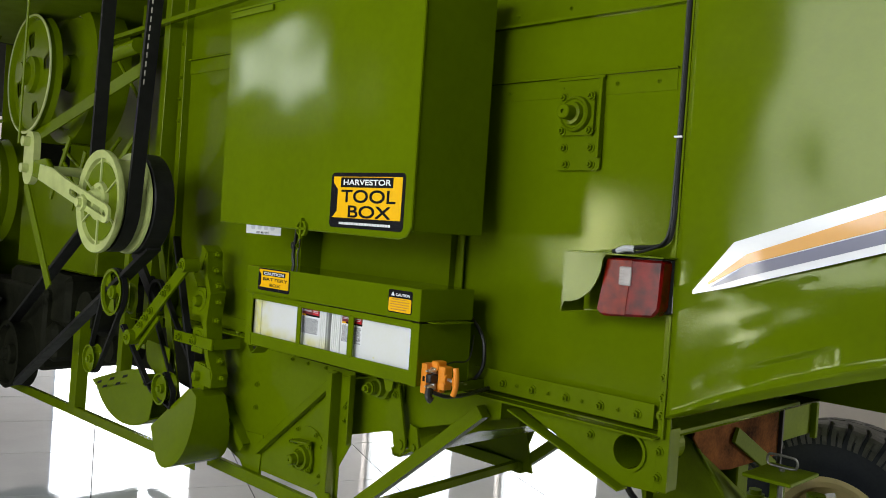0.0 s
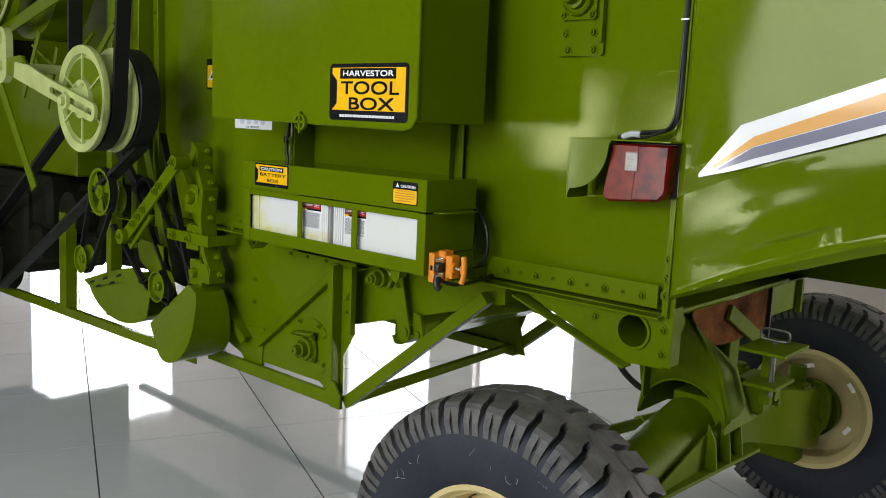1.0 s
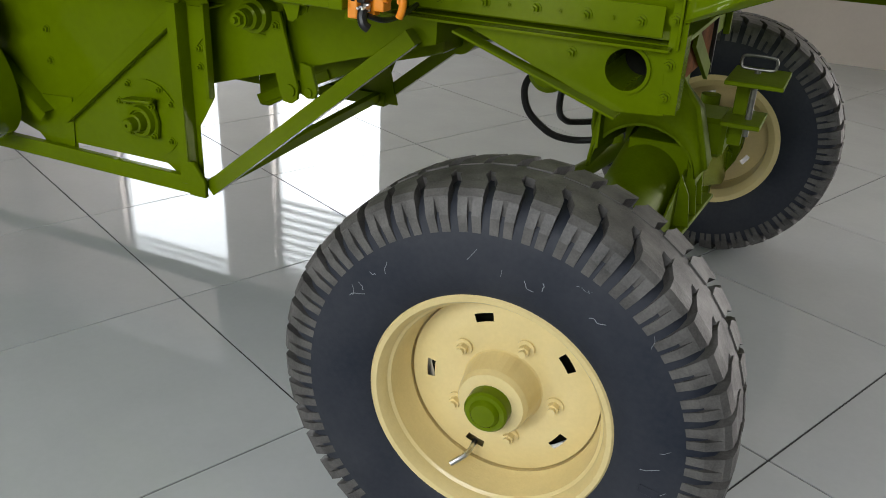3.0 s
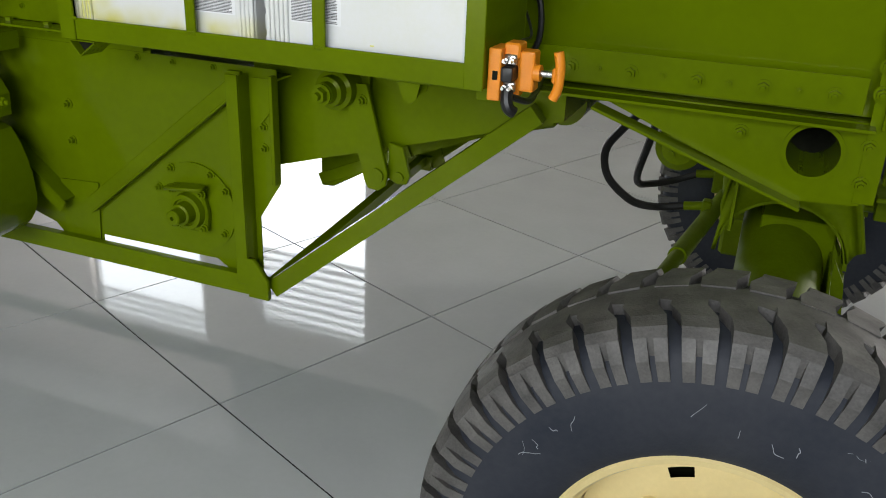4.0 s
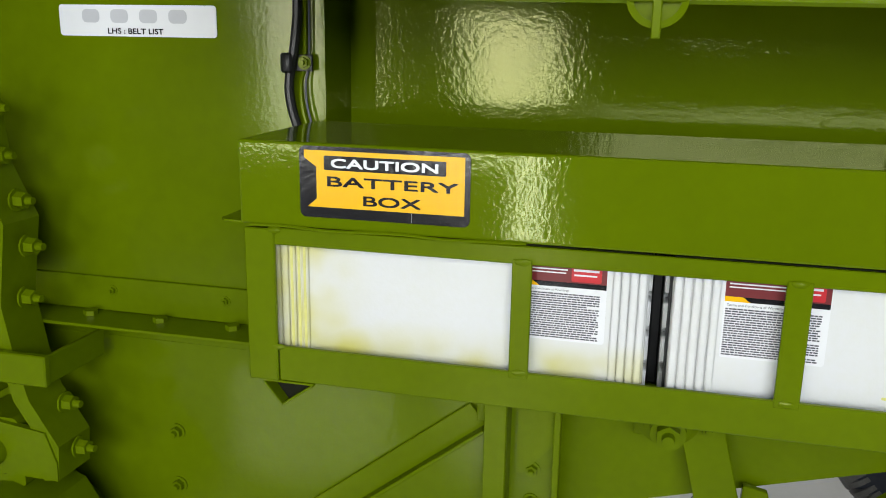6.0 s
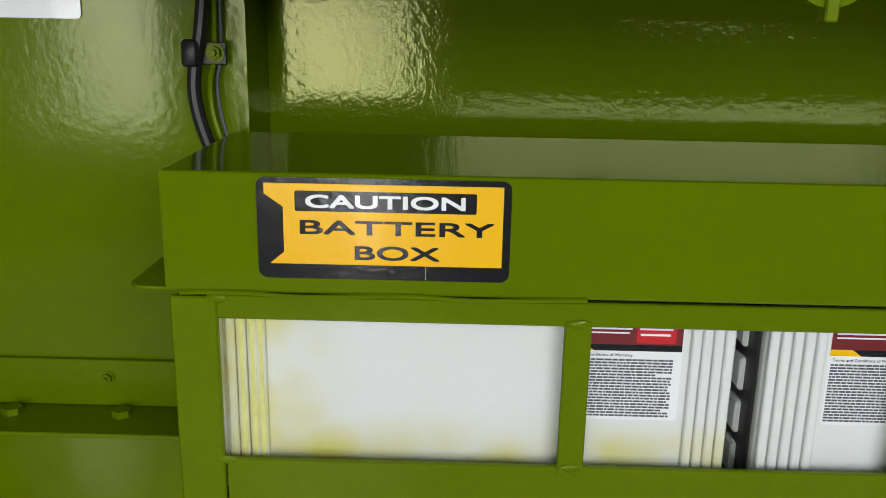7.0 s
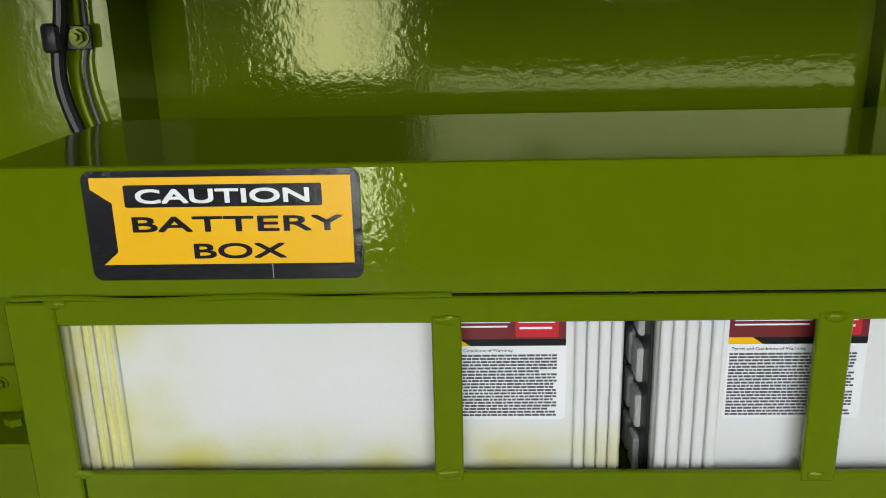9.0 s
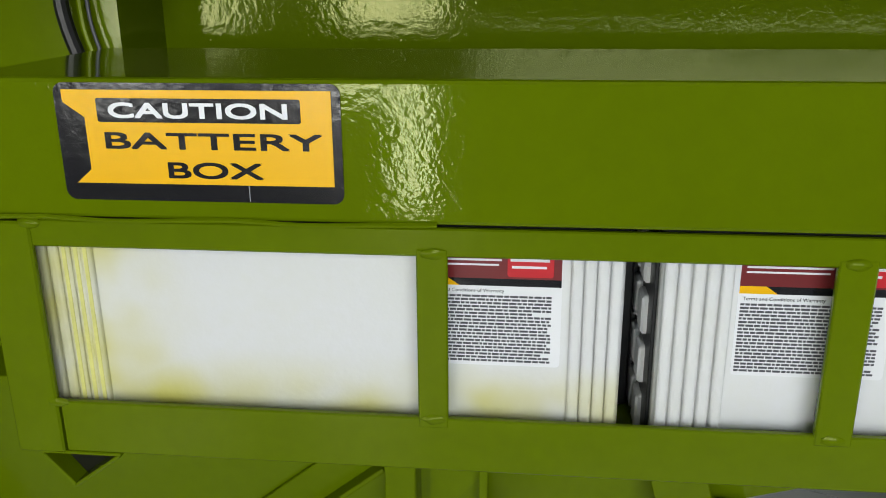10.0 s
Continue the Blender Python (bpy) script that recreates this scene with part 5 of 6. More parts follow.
for x, z, r in ((-0.398, 0.881, 0.042), (-0.44, 1.176, 0.045), (-0.43, 1.02, 0.04)):
    part("bearing", join(lathe([(r, 0.08), (r, -0.004), (r * 0.9, -0.010), (r * 0.62, -0.010), (r * 0.6, 0.004), (r * 0.5, 0.004), (r * 0.48, -0.026), (r * 0.40, -0.034), (r * 0.2, -0.037), (0.001, -0.037)], (x, 0.085, z), 28),
                         prism(rounded(x - r * 1.18, x + r * 1.08, z - r * 1.28, z - r * 0.04, 0.006), 0.077, 0.15), prism(rounded(x - r * 1.18, x + r * 0.92, z + r * 0.04, z + r * 1.22, 0.012), 0.079, 0.15)), M_GREEN, zz)
part("clamp_bar", join(box(-0.60, -0.292, 0.06, 0.072, 0.995, 1.04, 0.002), box(-0.300, -0.2935, 0.0726, 0.195, 0.997, 1.038, 0.001)), M_GREEN, zz, "green flat cross bar")
for x in (-0.545, -0.43):
    bolt(zz, x, 0.06, 1.018, 0.014)
# no holes here: dark plates on the sheets stand for the shade in slots
part("slot_shade", prism(rounded(-0.470, -0.400, 1.103, 1.234, 0.02), YT - 0.001, YT - 0.003), M_DARK, thresh, "dark plate on the sheet, coloured like the shade inside a slot")
part("slot_shade", prism(rounded(-0.400, -0.342, 0.840, 0.898, 0.027), YL - 0.001, YL - 0.003), M_DARK, lower, "dark plate on the sheet, coloured like the shade inside a slot")
part("slot_liner", join(bar((-0.465, YT - 0.008, 1.125), (-0.404, YT - 0.008, 1.131), 0.008, 0.016), bar((-0.465, YT - 0.008, 1.168), (-0.404, YT - 0.008, 1.172), 0.008, 0.020), bar((-0.465, YT - 0.008, 1.205), (-0.408, YT - 0.008, 1.212), 0.008, 0.012)), M_GREEN, thresh)
# pointed round guard over a shaft end
pts = [(-0.617, 0.640), (-0.395, 0.832), (-0.375, 0.834)]
for k in range(15):
    a = radians(52 - 178 * k / 14)
    pts.append((-0.395 + 0.146 * math.cos(a), 0.650 + (0.145 if a > 0 else 0.118) * math.sin(a) + 0.05 * max(0.0, 1 - k / 4)))
gm = prism(pts, -0.02, 0.15)
for v in gm.verts:
    if v.co.y < 0.1:
        v.co.y += (v.co.z - 0.65) * 0.32 - (v.co.x + 0.42) * 0.10
guard = part("shaft_guard", gm, M_SHEET, combine, "pointed round green sheet guard")
part("guard_bracket", join(bar((-0.40, 0.205, 0.785), (-0.195, 0.205, 0.632), 0.05, 0.004, up=(0.6, 0, 0.8)), bar((-0.405, 0.182, 0.768), (-0.20, 0.182, 0.615), 0.004, 0.036, up=(0.6, 0, 0.8))), M_GREEN, guard)
bolt(guard, -0.303, 0.18, 0.693, 0.012)
# chute with a perforated edge
ch = []
for k in range(15):
    a = radians(196 + 120 * k / 14)
    ch.append((-0.985 + 0.335 * math.cos(a), 0.775 + 0.205 * math.sin(a)))
inner_ch = [(-0.985 + (x + 0.985) * 0.97, 0.775 + (z - 0.775) * 0.96) for x, z in ch[::-1]]
chute = part("fan_chute", join(prism(ch + inner_ch, 0.054, 0.42), prism([(-1.295, 0.722), (-0.79, 0.795), (-0.70, 0.80)] + ch[::-1], 0.05, 0.054)), M_GREEN, combine, "curved green sheet fan chute with slots")
lip = prism([(-1.31, 0.714), (-1.22, 0.742), (-1.06, 0.790), (-0.90, 0.828), (-0.79, 0.846), (-0.79, 0.780), (-0.94, 0.762), (-1.08, 0.728), (-1.20, 0.700), (-1.26, 0.694)], 0.034, 0.038)
part("chute_lip", lip, M_GREEN, chute)
# the chute's slots are dark plates too, shade by colour alone
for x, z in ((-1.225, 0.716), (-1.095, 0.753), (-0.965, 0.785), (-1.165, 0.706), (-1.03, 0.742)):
    part("slot_shade", prism([(x - 0.026, z - 0.012), (x + 0.020, z + 0.001), (x + 0.028, z + 0.014), (x - 0.016, z + 0.002)], 0.0325, 0.0335), M_DARK, chute)
part("fan_screen", prism([(-0.93, 0.955), (-0.70, 0.945), (-0.69, 0.80), (-0.74, 0.78), (-0.90, 0.86)], 0.10, 0.104), M_GREEN, combine)
part("lower_brace", bar((-0.70, 0.16, 1.30), (-0.36, 0.16, 0.86), 0.006, 0.045, up=(0.7, 0, 0.7)), M_GREEN, combine)
part("lower_brace", bar((-0.95, 0.14, 1.40), (-0.62, 0.14, 0.60), 0.006, 0.05, up=(0.7, 0, 0.7)), M_GREEN, combine)

LEAN.clear()

# ---- tool box ----
TX0, TX1, TY, TZ0, TZ1 = -0.012, 0.995, -0.09, 1.508, 2.265
tool = thing("tool_box", (0.49, 0.1, TZ0), "large green sheet-metal tool box fixed to the harvester side", "tool box")
part("body", box(TX0 + 0.012, TX1 - 0.004, TY + 0.012, 0.21, TZ0 + 0.018, TZ1 - 0.006, 0.003), M_SHEET, tool)
door = [(TX0, TZ0 + 0.004), (TX1 - 0.05, TZ0 - 0.006), (TX1 - 0.02, TZ0 + 0.002), (TX1, TZ0 + 0.03), (TX1, TZ1), (TX0, TZ1)]
part("door", prism(door, TY, TY + 0.012, bev=0.003), M_SHEET, tool, "smooth green tool box door")
part("lid", join(box(TX0 - 0.004, TX1 + 0.004, TY - 0.006, 0.212, TZ1 - 0.004, TZ1 + 0.004, 0.001), box(0.0, 0.26, TY - 0.012, TY - 0.004, TZ1 - 0.03, TZ1 - 0.01, 0.001)), M_GREEN, tool)
part("tool_box_stay", box(0.06, 0.10, 0.21, YS, 1.56, 1.60, 0.001), M_GREEN, tool)
part("tool_box_stay", box(0.79, 0.83, 0.21, YS, 1.56, 1.60, 0.001), M_GREEN, tool)
part("latch", join(lathe([(0.026, 0), (0.026, -0.01), (0.020, -0.012), (0.020, -0.004), (0.001, -0.004)], (0.496, TY, 1.512), 28), box(0.492, 0.500, TY - 0.014, TY - 0.002, 1.478, 1.545, 0.001), box(0.472, 0.520, TY - 0.014, TY - 0.002, 1.508, 1.516, 0.001)), M_GREEN, tool, "small round latch with a cross")
SX0, SX1, SZ0, SZ1 = 0.628, 0.963, 1.524, 1.690
st = plate(rounded(SX0, SX1, SZ0, SZ1, 0.014), TY - 0.0005, M_DECAL, tool, "sticker", label="black and yellow tool box sticker")
plate([(SX0 + 0.012, SZ1 - 0.012), (SX1 - 0.012, SZ1 - 0.012), (SX1 - 0.012, SZ0 + 0.03), (SX0 + 0.012, SZ0 + 0.03), (SX0 + 0.034, SZ0 + 0.05), (SX0 + 0.034, SZ1 - 0.05), (SX0 + 0.012, SZ1 - 0.03)], TY - 0.0013, M_YELLOW, st, "sticker_field", label="yellow field of the sticker")
plate(rect(SX0 + 0.048, SX1 - 0.05, SZ1 - 0.044, SZ1 - 0.014), TY - 0.0021, M_DECAL, st, "title_bar")
lettering("HARVESTOR", (SX0 + SX1) / 2, TY - 0.0034, SZ1 - 0.0365, 0.0225, M_WHITE, st, width=0.214, bold=0.0010)
lettering("TOOL", (SX0 + SX1) / 2 + 0.008, TY - 0.0026, SZ1 - 0.088, 0.052, M_DECAL, st, width=0.245, bold=0.0020)
lettering("BOX", (SX0 + SX1) / 2 + 0.014, TY - 0.0026, SZ1 - 0.133, 0.050, M_DECAL, st, width=0.190, bold=0.0020)
part("print_bar", join(*[box(SX0 + 0.048 + 0.0118 * k, SX0 + 0.0575 + 0.0118 * k, TY - 0.0022, TY - 0.0013, SZ0 + 0.010, SZ0 + 0.0175, 0) for k in range(20)]), M_WHITE, st)

# ---- battery box ----
bb = thing("battery_box", (0.51, 0.1, 1.08), "green battery box with open front bars and a sheet lid", "battery box")
BX0, BX1, BD = 0.055, 0.962, 0.222
part("lid", join(box(BX0 - 0.002, BX1 + 0.002, -0.003, 0.224, 1.268, 1.363, 0.003, 2)), M_GLOSS, bb, "smooth green box lid")
part("lid_ear", prism([(BX0 - 0.003, 0.004), (BX0 - 0.026, 0.005), (BX0 - 0.034, 0.014), (BX0 - 0.034, 0.15), (BX0 - 0.003, 0.16)], 1.2665, 1.2695, "z"), M_GREEN, bb)
part("lid_ear", prism([(BX1 + 0.003, 0.03), (BX1 + 0.035, 0.035), (BX1 + 0.047, 0.06), (BX1 + 0.047, 0.18), (BX1 + 0.003, 0.18)], 1.2655, 1.2685, "z"), M_GREEN, bb)
part("weld_bead", tube([(BX0 + 0.01 + 0.045 * k, -0.004, 1.2675 + 0.0012 * math.sin(k * 2.1)) for k in range(8)], 0.0018, seg=6, steps=3), M_GREEN, bb)
part("top_rail", box(BX0 + 0.036, BX1 - 0.034, 0.002, 0.008, 1.2445, 1.2645, 0.0012), M_GREEN, bb)
part("bottom_rail", join(box(BX0 + 0.038, BX1 - 0.034, 0.002, 0.008, 1.080, 1.1225, 0.0012), box(BX0 + 0.038, BX1 - 0.006, 0.0085, BD - 0.005, 1.082, 1.0865, 0.0008)), M_GREEN, bb)
part("corner_bar", join(box(BX0, BX0 + 0.037, 0.0, 0.006, 1.079, 1.263, 0.0015), box(BX0 + 0.0015, BX0 + 0.006, 0.0065, 0.04, 1.081, 1.261, 0.001)), M_GREEN, bb)
part("corner_bar", box(BX1 - 0.035, BX1, 0.0, 0.006, 1.079, 1.263, 0.0015), M_GREEN, bb)
part("front_bar", box(0.3648, 0.3862, 0.001, 0.007, 1.115, 1.25, 0.0012), M_GREEN, bb)
part("front_bar", box(0.6380, 0.6630, 0.001, 0.007, 1.115, 1.25, 0.0012), M_GREEN, bb)
part("side_sheet", box(BX1 - 0.005, BX1 - 0.0008, 0.0065, BD, 1.081, 1.262, 0.001), M_GREEN, bb)
part("side_sheet", box(BX0 + 0.003, BX0 + 0.005, 0.0405, BD - 0.004, 1.088, 1.262, 0.0005), M_GREEN, bb)
part("back_sheet", box(BX0, BX1, BD - 0.003, BD, 1.08, 1.263, 0.001), M_GREEN, bb)
for x, z in ((BX0 + 0.037, 1.262), (0.376, 1.247), (0.376, 1.1225), (0.650, 1.247), (0.650, 1.12), (BX0 + 0.037, 1.122), (0.93, 1.247)):
    b = bmesh.new()
    bmesh.ops.create_icosphere(b, subdivisions=2, radius=0.006)
    for v in b.verts:
        v.co = Vector((v.co.x * 1.5, v.co.y * 0.45, v.co.z * 0.7)) * (1 + 0.3 * noise.noise(v.co * 300 + Vector((x * 50, 0, z * 90)))) + Vector((x, 0.0015, z))
    part("weld_bead", b, M_GREEN, bb)
part("mount_bracket", join(bar((0.070, 0.035, 1.074), (0.094, 0.035, 1.046), 0.06, 0.003), bar((0.092, 0.035, 1.046), (0.132, 0.035, 1.075), 0.06, 0.003), box(0.068, 0.134, 0.004, YS, 1.0755, 1.0785, 0.0008)), M_GREEN, bb)
# dark triangle put in for the shade inside the open bracket
part("bracket_shade", prism([(0.075, 1.0735), (0.127, 1.0735), (0.094, 1.049)], 0.022, 0.026), M_DARK, bb)
part("mount_bracket", box(0.93, 0.958, 0.06, YS, 1.05, 1.079, 0.001), M_GREEN, bb)
QX0, QX1, QZ0, QZ1 = 0.1275, 0.3190, 1.2815, 1.3600
YB = -0.0035
bs = plate(rounded(QX0, QX1, QZ0, QZ1, 0.007), YB, M_DECAL, bb, "sticker", label="black and yellow battery box sticker")
plate([(QX0 + 0.006, QZ1 - 0.0045), (QX1 - 0.006, QZ1 - 0.0045), (QX1 - 0.006, QZ0 + 0.0118), (QX0 + 0.009, QZ0 + 0.0118), (QX0 + 0.0200, QZ0 + 0.0210), (QX0 + 0.0200, QZ1 - 0.0225), (QX0 + 0.006, QZ1 - 0.0125)], YB - 0.0008, M_YELLOW, bs, "sticker_field", label="yellow field of the sticker")
plate(rounded(QX0 + 0.0290, QX0 + 0.1655, QZ1 - 0.0255, QZ1 - 0.0098, 0.0015), YB - 0.0014, M_DECAL, bs, "title_bar", 0.0004)
lettering("CAUTION", QX0 + 0.0975, YB - 0.0024, QZ1 - 0.0222, 0.0134, M_WHITE, bs, bold=0.0009, width=0.119)
lettering("BATTERY", QX0 + 0.1045, YB - 0.0019, QZ1 - 0.0428, 0.0150, M_DECAL, bs, bold=0.0008, width=0.146)
lettering("BOX", QX0 + 0.1050, YB - 0.0019, QZ1 - 0.0622, 0.0148, M_DECAL, bs, bold=0.0008, width=0.064)
plate(rect(QX0 + 0.1275, QX0 + 0.1281, QZ0 + 0.0008, QZ0 + 0.0112), YB - 0.0008, M_SCUFF, bs, "scratch", 0.0002)
CX0, CX1, CZ0, CZ1 = 0.826, 0.930, 1.284, 1.352
cs = plate(rounded(CX0, CX1, CZ0, CZ1, 0.007), YB, M_DECAL, bb, "sticker", label="black and yellow warning sticker")
plate(rounded(CX0 + 0.003, CX1 - 0.003, CZ0 + 0.003, CZ1 - 0.024, 0.005), YB - 0.0008, M_YELLOW, cs, "sticker_field")
lettering("CAUTION", CX0 + 0.0635, YB - 0.0012, CZ1 - 0.0180, 0.0112, M_WHITE, cs, 1.22, bold=0.0006)
plate([(CX0 + 0.012, CZ1 - 0.0185), (CX0 + 0.027, CZ1 - 0.0185), (CX0 + 0.0195, CZ1 - 0.006)], YB - 0.0008, M_WHITE, cs, "warning_triangle")
words = []
for k in range(5):
    x, end = CX0 + (0.018, 0.012, 0.012, 0.012, 0.014)[k], CX1 - (0.018, 0.011, 0.011, 0.012, 0.022)[k]
    while x < end - 0.002:
        w = min(random.uniform(0.004, 0.010), end - x)
        words.append(box(x, x + w, YB - 0.0020, YB - 0.0016, CZ0 + 0.009 + 0.0074 * (4 - k), CZ0 + 0.0118 + 0.0074 * (4 - k), 0))
        x += w + 0.0014
part("print_bar", join(*words), M_WORN, cs)


# ---- batteries ----
def battery(x0, x1, ribs_left, ribs_right, label, mat_):
    y0, y1, z0, z1 = 0.022, 0.19, 1.087, 1.256
    b = thing("battery", ((x0 + x1) / 2, 0.1, z0), label, "battery", "batteries in the box")
    part("case", box(x0, x1, y0, y1, z0, z1, 0.004, 2), mat_, b, "white plastic battery case")
    part("cover", box(x0 - 0.002, x1 + 0.002, y0 - 0.002, y1 + 0.002, z1, z1 + 0.008, 0.002), M_BLACK, b)
    for x in [x0 + d for d in ribs_left] + [x1 - d for d in ribs_right]:
        part("rib", box(x - 0.0042, x + 0.0042, y0 - 0.005, y0 + 0.004, z0, z1, 0.0028, 3), mat_, b)
        if 0.1 < x < 0.2:
            part("yellow_seam", box(x - 0.0012, x + 0.0018, y0 - 0.0056, y0 - 0.0046, z0 + 0.001, z1 - 0.001, 0.0003), M_ACID, b)
    for k in range(4):
        y = y0 + 0.044 + k * 0.034
        for xx, deep in ((x0, 0.0075), (x1, 0.0035)):
            for m in range(4):
                part("rib", box(xx - deep, xx + 0.0035, y - 0.012, y + 0.012, z0 + 0.004 + m * 0.04, z0 + 0.034 + m * 0.04, 0.002), M_CASE, b)
    return b


def warranty_label(b, x0, x1, z0, z1, y=0.0222):
    lab = plate(rounded(x0, x1, z0, 1.2555, 0.003), y, M_WHITE, b, "label", 0.0005, "white label with small print and a red heading")
    yt = y - 0.0005
    plate(rect(x0 + 0.0005, x1 - 0.0005, z1 - 0.019, 1.255), yt, M_MAROON, lab, "label_heading", 0.0003)
    plate([(x0 + 0.0005, z1 - 0.0245), (x0 + 0.026, z1 - 0.0245), (x0 + 0.018, z1 - 0.019), (x0 + 0.0005, z1 - 0.019)], yt, M_YELLOW, lab, "label_flash", 0.0003)
    plate([(x0 + 0.026, z1 - 0.0245), (x1 - 0.0005, z1 - 0.0245), (x1 - 0.0005, z1 - 0.019), (x0 + 0.018, z1 - 0.019)], yt, M_DECAL, lab, "label_flash", 0.0003)
    plate(rounded(x1 - 0.038, x1 - 0.006, z1 - 0.0175, z1 - 0.001, 0.002), yt - 0.0003, M_RED, lab, "label_heading", 0.0003)
    bars = [box(x1 - 0.036, x1 - 0.009, yt - 0.0008, yt - 0.0006, z1 - 0.0060, z1 - 0.0035, 0), box(x1 - 0.035, x1 - 0.011, yt - 0.0008, yt - 0.0006, z1 - 0.0110, z1 - 0.0092, 0),
            box(x0 + 0.004, x1 - 0.042, yt - 0.0006, yt - 0.0003, z1 - 0.0060, z1 - 0.0045, 0), box(x0 + 0.004, x1 - 0.044, yt - 0.0006, yt - 0.0003, z1 - 0.0095, z1 - 0.0082, 0)]
    part("print_bar", join(*bars), M_WHITE, lab)
    lettering("Terms and Conditions of Warranty", x0 + 0.003, yt - 0.0004, z1 - 0.0292, 0.0036, M_DECAL, lab, 1.05, align="LEFT")
    rows = []
    n = int((z1 - 0.030 - z0 - 0.003) / 0.0026)
    for k in range(n):
        z = z1 - 0.0316 - k * 0.0026
        x = x0 + 0.002
        end = x1 - 0.007 - (random.uniform(0.0, 0.018) if k % 6 == 5 else 0.0)
        while x < end - 0.002:
            w = min(random.uniform(0.0018, 0.0062), end - x)
            rows.append(box(x, x + w, yt - 0.0003, yt - 0.0001, z - 0.0015, z, 0))
            x += w + 0.0007
    part("print_bar", join(*rows), M_PRINT, lab)


b1 = battery(0.080, 0.507, (0.006, 0.016, 0.025, 0.034, 0.041), (0.006, 0.015, 0.024, 0.033), "white plastic lead-acid battery, yellowed at the edges, in the box", M_CASE_OLD)
warranty_label(b1, 0.3665, 0.4640, 1.157, 1.2425)
b2 = battery(0.531, 0.938, (0.0055, 0.0150, 0.0245, 0.0340, 0.0435), (0.008, 0.017), "white plastic lead-acid battery with a red-headed label, in the box", M_CASE)
warranty_label(b2, 0.5825, 0.6845, 1.157, 1.2425)
# black filler added so the gap between the batteries looks deeply shaded
sp = thing("gap_shade", (0.519, 0.13, 1.087), "added black filler standing for the dark gap between the two white batteries", "spacer")
part("gap_shade_block", join(box(0.5105, 0.5225, 0.10, 0.188, 1.0875, 1.250, 0.002), box(0.5280, 0.5305, 0.032, 0.188, 1.0875, 1.254, 0.0005)), M_BLACK, sp)
part("stain", prism(rounded(0.742, 0.75, 1.128, 1.131, 0.001), 0.0221, 0.0217), M_ACID, b2)

# ---- isolator switch ----
sw = thing("battery_isolator_switch", (1.0, 0.06, 1.09), "orange plastic battery isolator switch with a T handle and steel terminals", "switch")
part("switch_body", join(box(0.963, 0.986, 0.018, 0.075, 1.062, 1.150, 0.003, 2), box(0.984, 1.012, 0.036, 0.075, 1.132, 1.158, 0.003), box(1.010, 1.037, 0.040, 0.075, 1.078, 1.146, 0.004, 2), box(0.984, 1.010, 0.050, 0.075, 1.066, 1.14, 0.002)), M_ORANGE, sw)
# no cut in the body: a dark block gives the notch its shade
part("notch_shade", box(0.972, 0.981, 0.0165, 0.019, 1.098, 1.113, 0.0005), M_DARK, sw)
part("handle_collar", join(rod((1.037, 0.045, 1.112), (1.048, 0.045, 1.112), 0.014), box(1.068, 1.076, 0.037, 0.053, 1.098, 1.124, 0.003)), M_ORANGE, sw)
hb_ = tube([(1.071, 0.045, 1.071), (1.078, 0.045, 1.088), (1.080, 0.045, 1.110), (1.079, 0.045, 1.132), (1.075, 0.045, 1.150)], 0.0085, seg=12)
part("handle", hb_, M_ORANGE, sw, "curved orange T handle")
part("handle_stem", rod((1.046, 0.045, 1.112), (1.072, 0.045, 1.112), 0.0055, seg=14), M_STEEL, sw, "bright threaded stem")
for z in (1.131, 1.086):
    for x in (0.9925, 1.0035):
        part("terminal", join(rod((x, 0.036, z), (x, 0.020, z), 0.0048, seg=6), rod((x, 0.022, z), (x, 0.010, z), 0.0030, seg=10)), M_STEEL, sw, "bright steel terminal nut")
    part("terminal_washer", box(0.987, 1.008, 0.030, 0.040, z - 0.009, z + 0.009, 0.002), M_STEEL, sw)
part("terminal_block", box(0.9865, 1.0075, 0.014, 0.050, 1.096, 1.121, 0.004, 2), M_BLACK, sw)
part("cable_lug", tube([(0.998, 0.024, 1.082), (0.999, 0.018, 1.068), (1.004, 0.016, 1.054), (1.012, 0.022, 1.046)], 0.0105, seg=10), M_BLACK, sw)
part("battery_cable", tube([(0.93, 0.272, 1.215), (0.981, 0.2, 1.151), (0.984, 0.13, 1.147), (0.988, 0.06, 1.137), (0.991, 0.035, 1.129)], 0.0028), M_BLACK, sw, "thin black battery cable")
part("battery_cable", tube([(0.86, 0.272, 1.292), (0.893, 0.275, 1.281), (0.95, 0.275, 1.233), (0.973, 0.275, 1.19), (0.974, 0.275, 1.125), (0.947, 0.275, 1.083), (0.92, 0.27, 1.06)], 0.0062), M_BLACK, sw, "black battery cable in a loose loop")
part("battery_cable", tube([(1.004, 0.03, 1.07), (1.02, 0.08, 1.055), (1.0, 0.2, 1.05), (0.98, 0.30, 1.055)], 0.006), M_BLACK, sw)

# ---- wiring and small plates on the threshing side ----
loom = thing("wiring_loom", (0.05, YT, 1.1), "black corrugated wiring loom clipped to the green sheet", "cable")
part("conduit", tube([(0.030, YT - 0.012, 2.3), (0.030, YT - 0.014, 1.9), (0.032, YT - 0.014, 1.55), (0.028, YT - 0.016, 1.47), (0.020, YT - 0.016, 1.43), (0.018, YT - 0.016, 1.395), (0.028, YT - 0.014, 1.352), (0.048, YT - 0.010, 1.31), (0.08, YT - 0.005, 1.26)], 0.0068, seg=10), M_BLACK, loom)
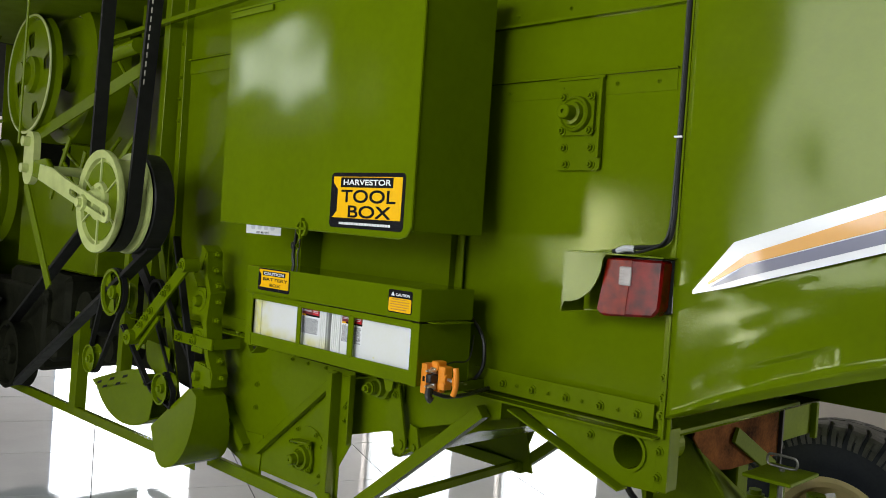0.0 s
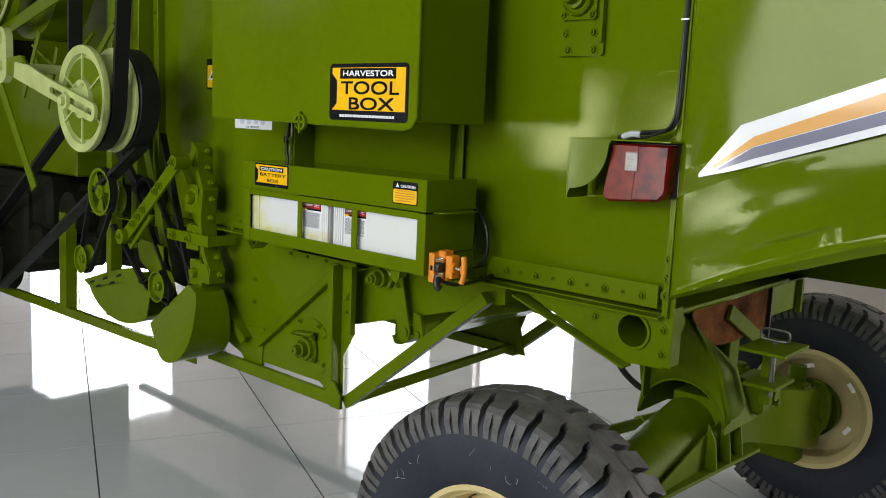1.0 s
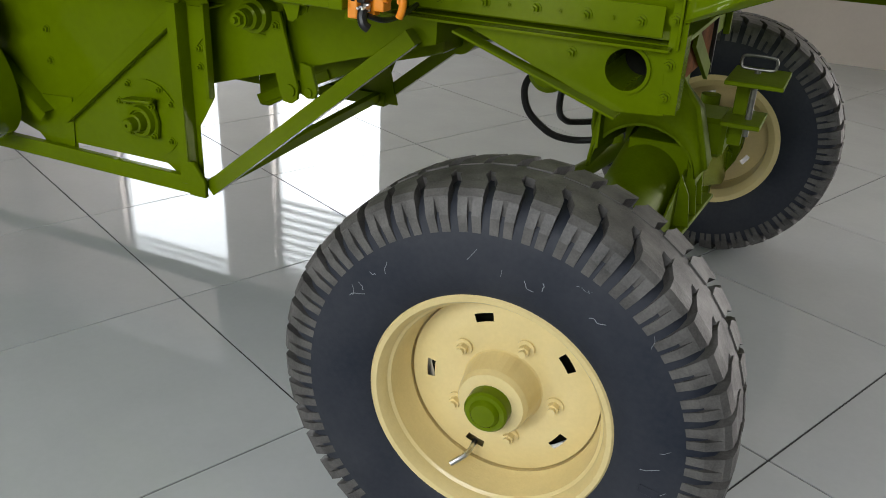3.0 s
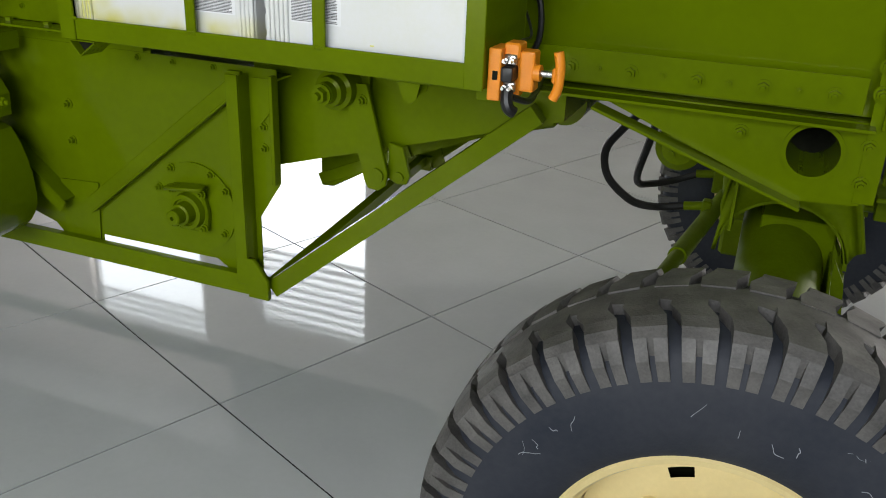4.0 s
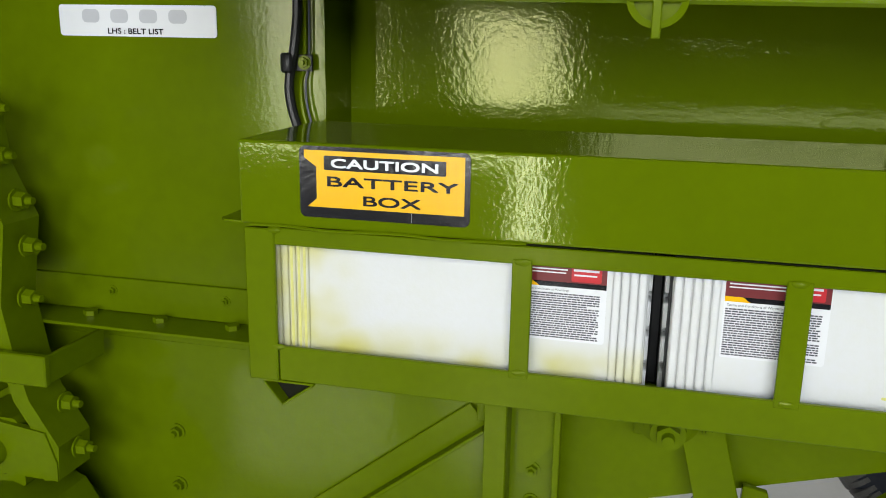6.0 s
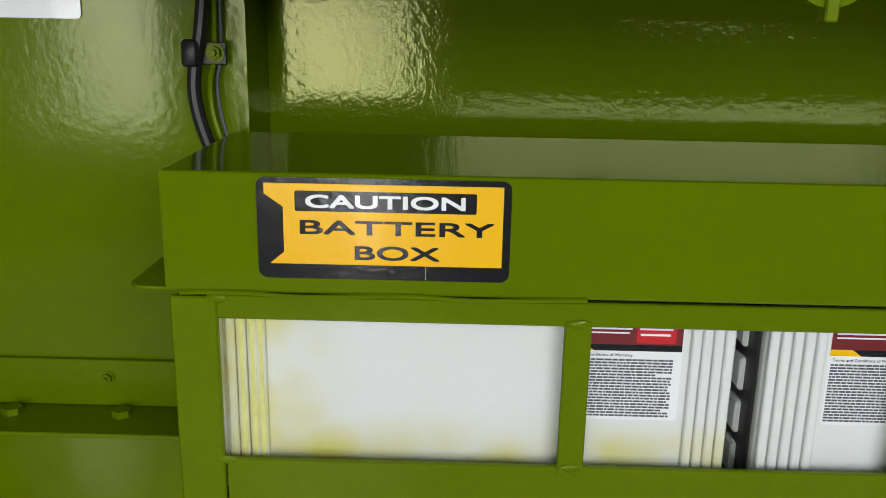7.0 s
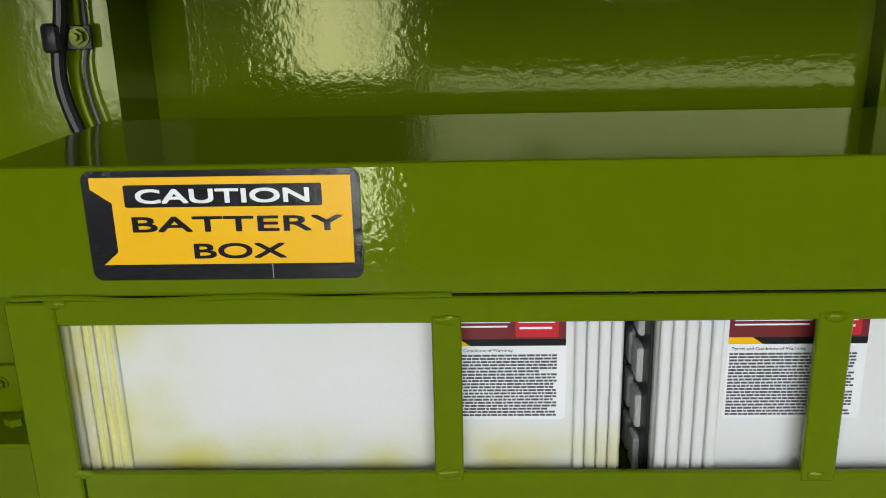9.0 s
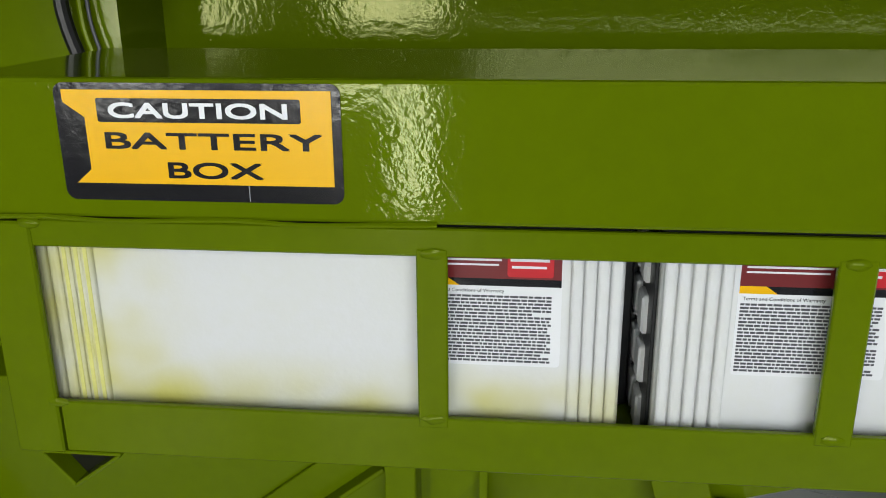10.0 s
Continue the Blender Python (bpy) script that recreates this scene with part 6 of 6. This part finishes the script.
part("wire", tube([(0.040, YT - 0.008, 1.60), (0.038, YT - 0.008, 1.45), (0.032, YT - 0.010, 1.41), (0.036, YT - 0.012, 1.37), (0.055, YT - 0.012, 1.32)], 0.0030), M_GREEN, loom, "green-painted wire")
part("wire", tube([(0.046, YT - 0.008, 1.60), (0.044, YT - 0.008, 1.45), (0.039, YT - 0.010, 1.41), (0.044, YT - 0.012, 1.37), (0.062, YT - 0.012, 1.32)], 0.0018), M_PRINT, loom)
part("clip", join(box(0.009, 0.026, YT - 0.026, YT - 0.008, 1.426, 1.452, 0.003), box(0.024, 0.050, YT - 0.012, YT - 0.009, 1.428, 1.450, 0.001)), M_BLACK, loom)
bolt(loom, 0.039, YT - 0.012, 1.4395, 0.007)

plate(rounded(-0.343, -0.094, 1.469, 1.512, 0.005), YT - 0.001, M_WHITE, thresh, "list_plate", 0.001, "white belt list plate")
for k in range(4):
    plate(rounded(-0.305 + 0.046 * k, -0.277 + 0.046 * k, 1.4875, 1.506, 0.007), YT - 0.0022, M_GREY, thresh, "list_icon", 0.0004)
lettering("LHS : BELT LIST", -0.2205, YT - 0.0027, 1.4728, 0.0105, M_DECAL, thresh, width=0.088, bold=0.0005)
plate(rounded(-0.552, -0.437, 1.622, 1.748, 0.010), YT - 0.001, M_DECAL, thresh, "warning_sticker", 0.001, "orange and black warning sticker")
plate(rounded(-0.544, -0.445, 1.630, 1.722, 0.006), YT - 0.0022, M_YELLOW, thresh, "warning_field", 0.0004)
plate([(-0.537, 1.662), (-0.452, 1.662), (-0.4945, 1.716)], YT - 0.0028, M_WHITE, thresh, "warning_triangle", 0.0004)
plate([(-0.522, 1.668), (-0.467, 1.668), (-0.4945, 1.704)], YT - 0.0034, M_DECAL, thresh, "warning_triangle", 0.0004)

# ---- floor of large polished tiles ----
floor = part("floor", box(X0, X1, Y0, Y1, ZF - 0.15, ZF - 0.004, 0), M_JOINT, None, smooth=False)
tagged(floor, "polished pale grey showroom floor of large square tiles", "floor", kind="structure")
PITCH, TURN, DX, DY = 0.8600, radians(-23.75), 0.049, 0.410
HALF = PITCH / 2 - 0.0034
tb = box(-HALF, HALF, -HALF, HALF, -0.006, 0.0, 0)
tile_mesh = mesh_of(tb, M_TILE, smooth=False)
cu, su = math.cos(TURN), math.sin(TURN)
for i in range(-16, 17):
    for j in range(-16, 17):
        a, b = (i + 0.5) * PITCH, (j + 0.5) * PITCH
        x, y = DX + a * cu - b * su, DY + a * su + b * cu
        if X0 - 0.3 < x < X1 + 0.3 and Y0 - 0.3 < y < Y1 + 0.3:
            t = new("tile", tile_mesh)
            attach(t, (x, y, ZF + random.uniform(-0.0004, 0.0)), floor)
            t.rotation_euler = (random.uniform(-0.0006, 0.0006), random.uniform(-0.0006, 0.0006), TURN)
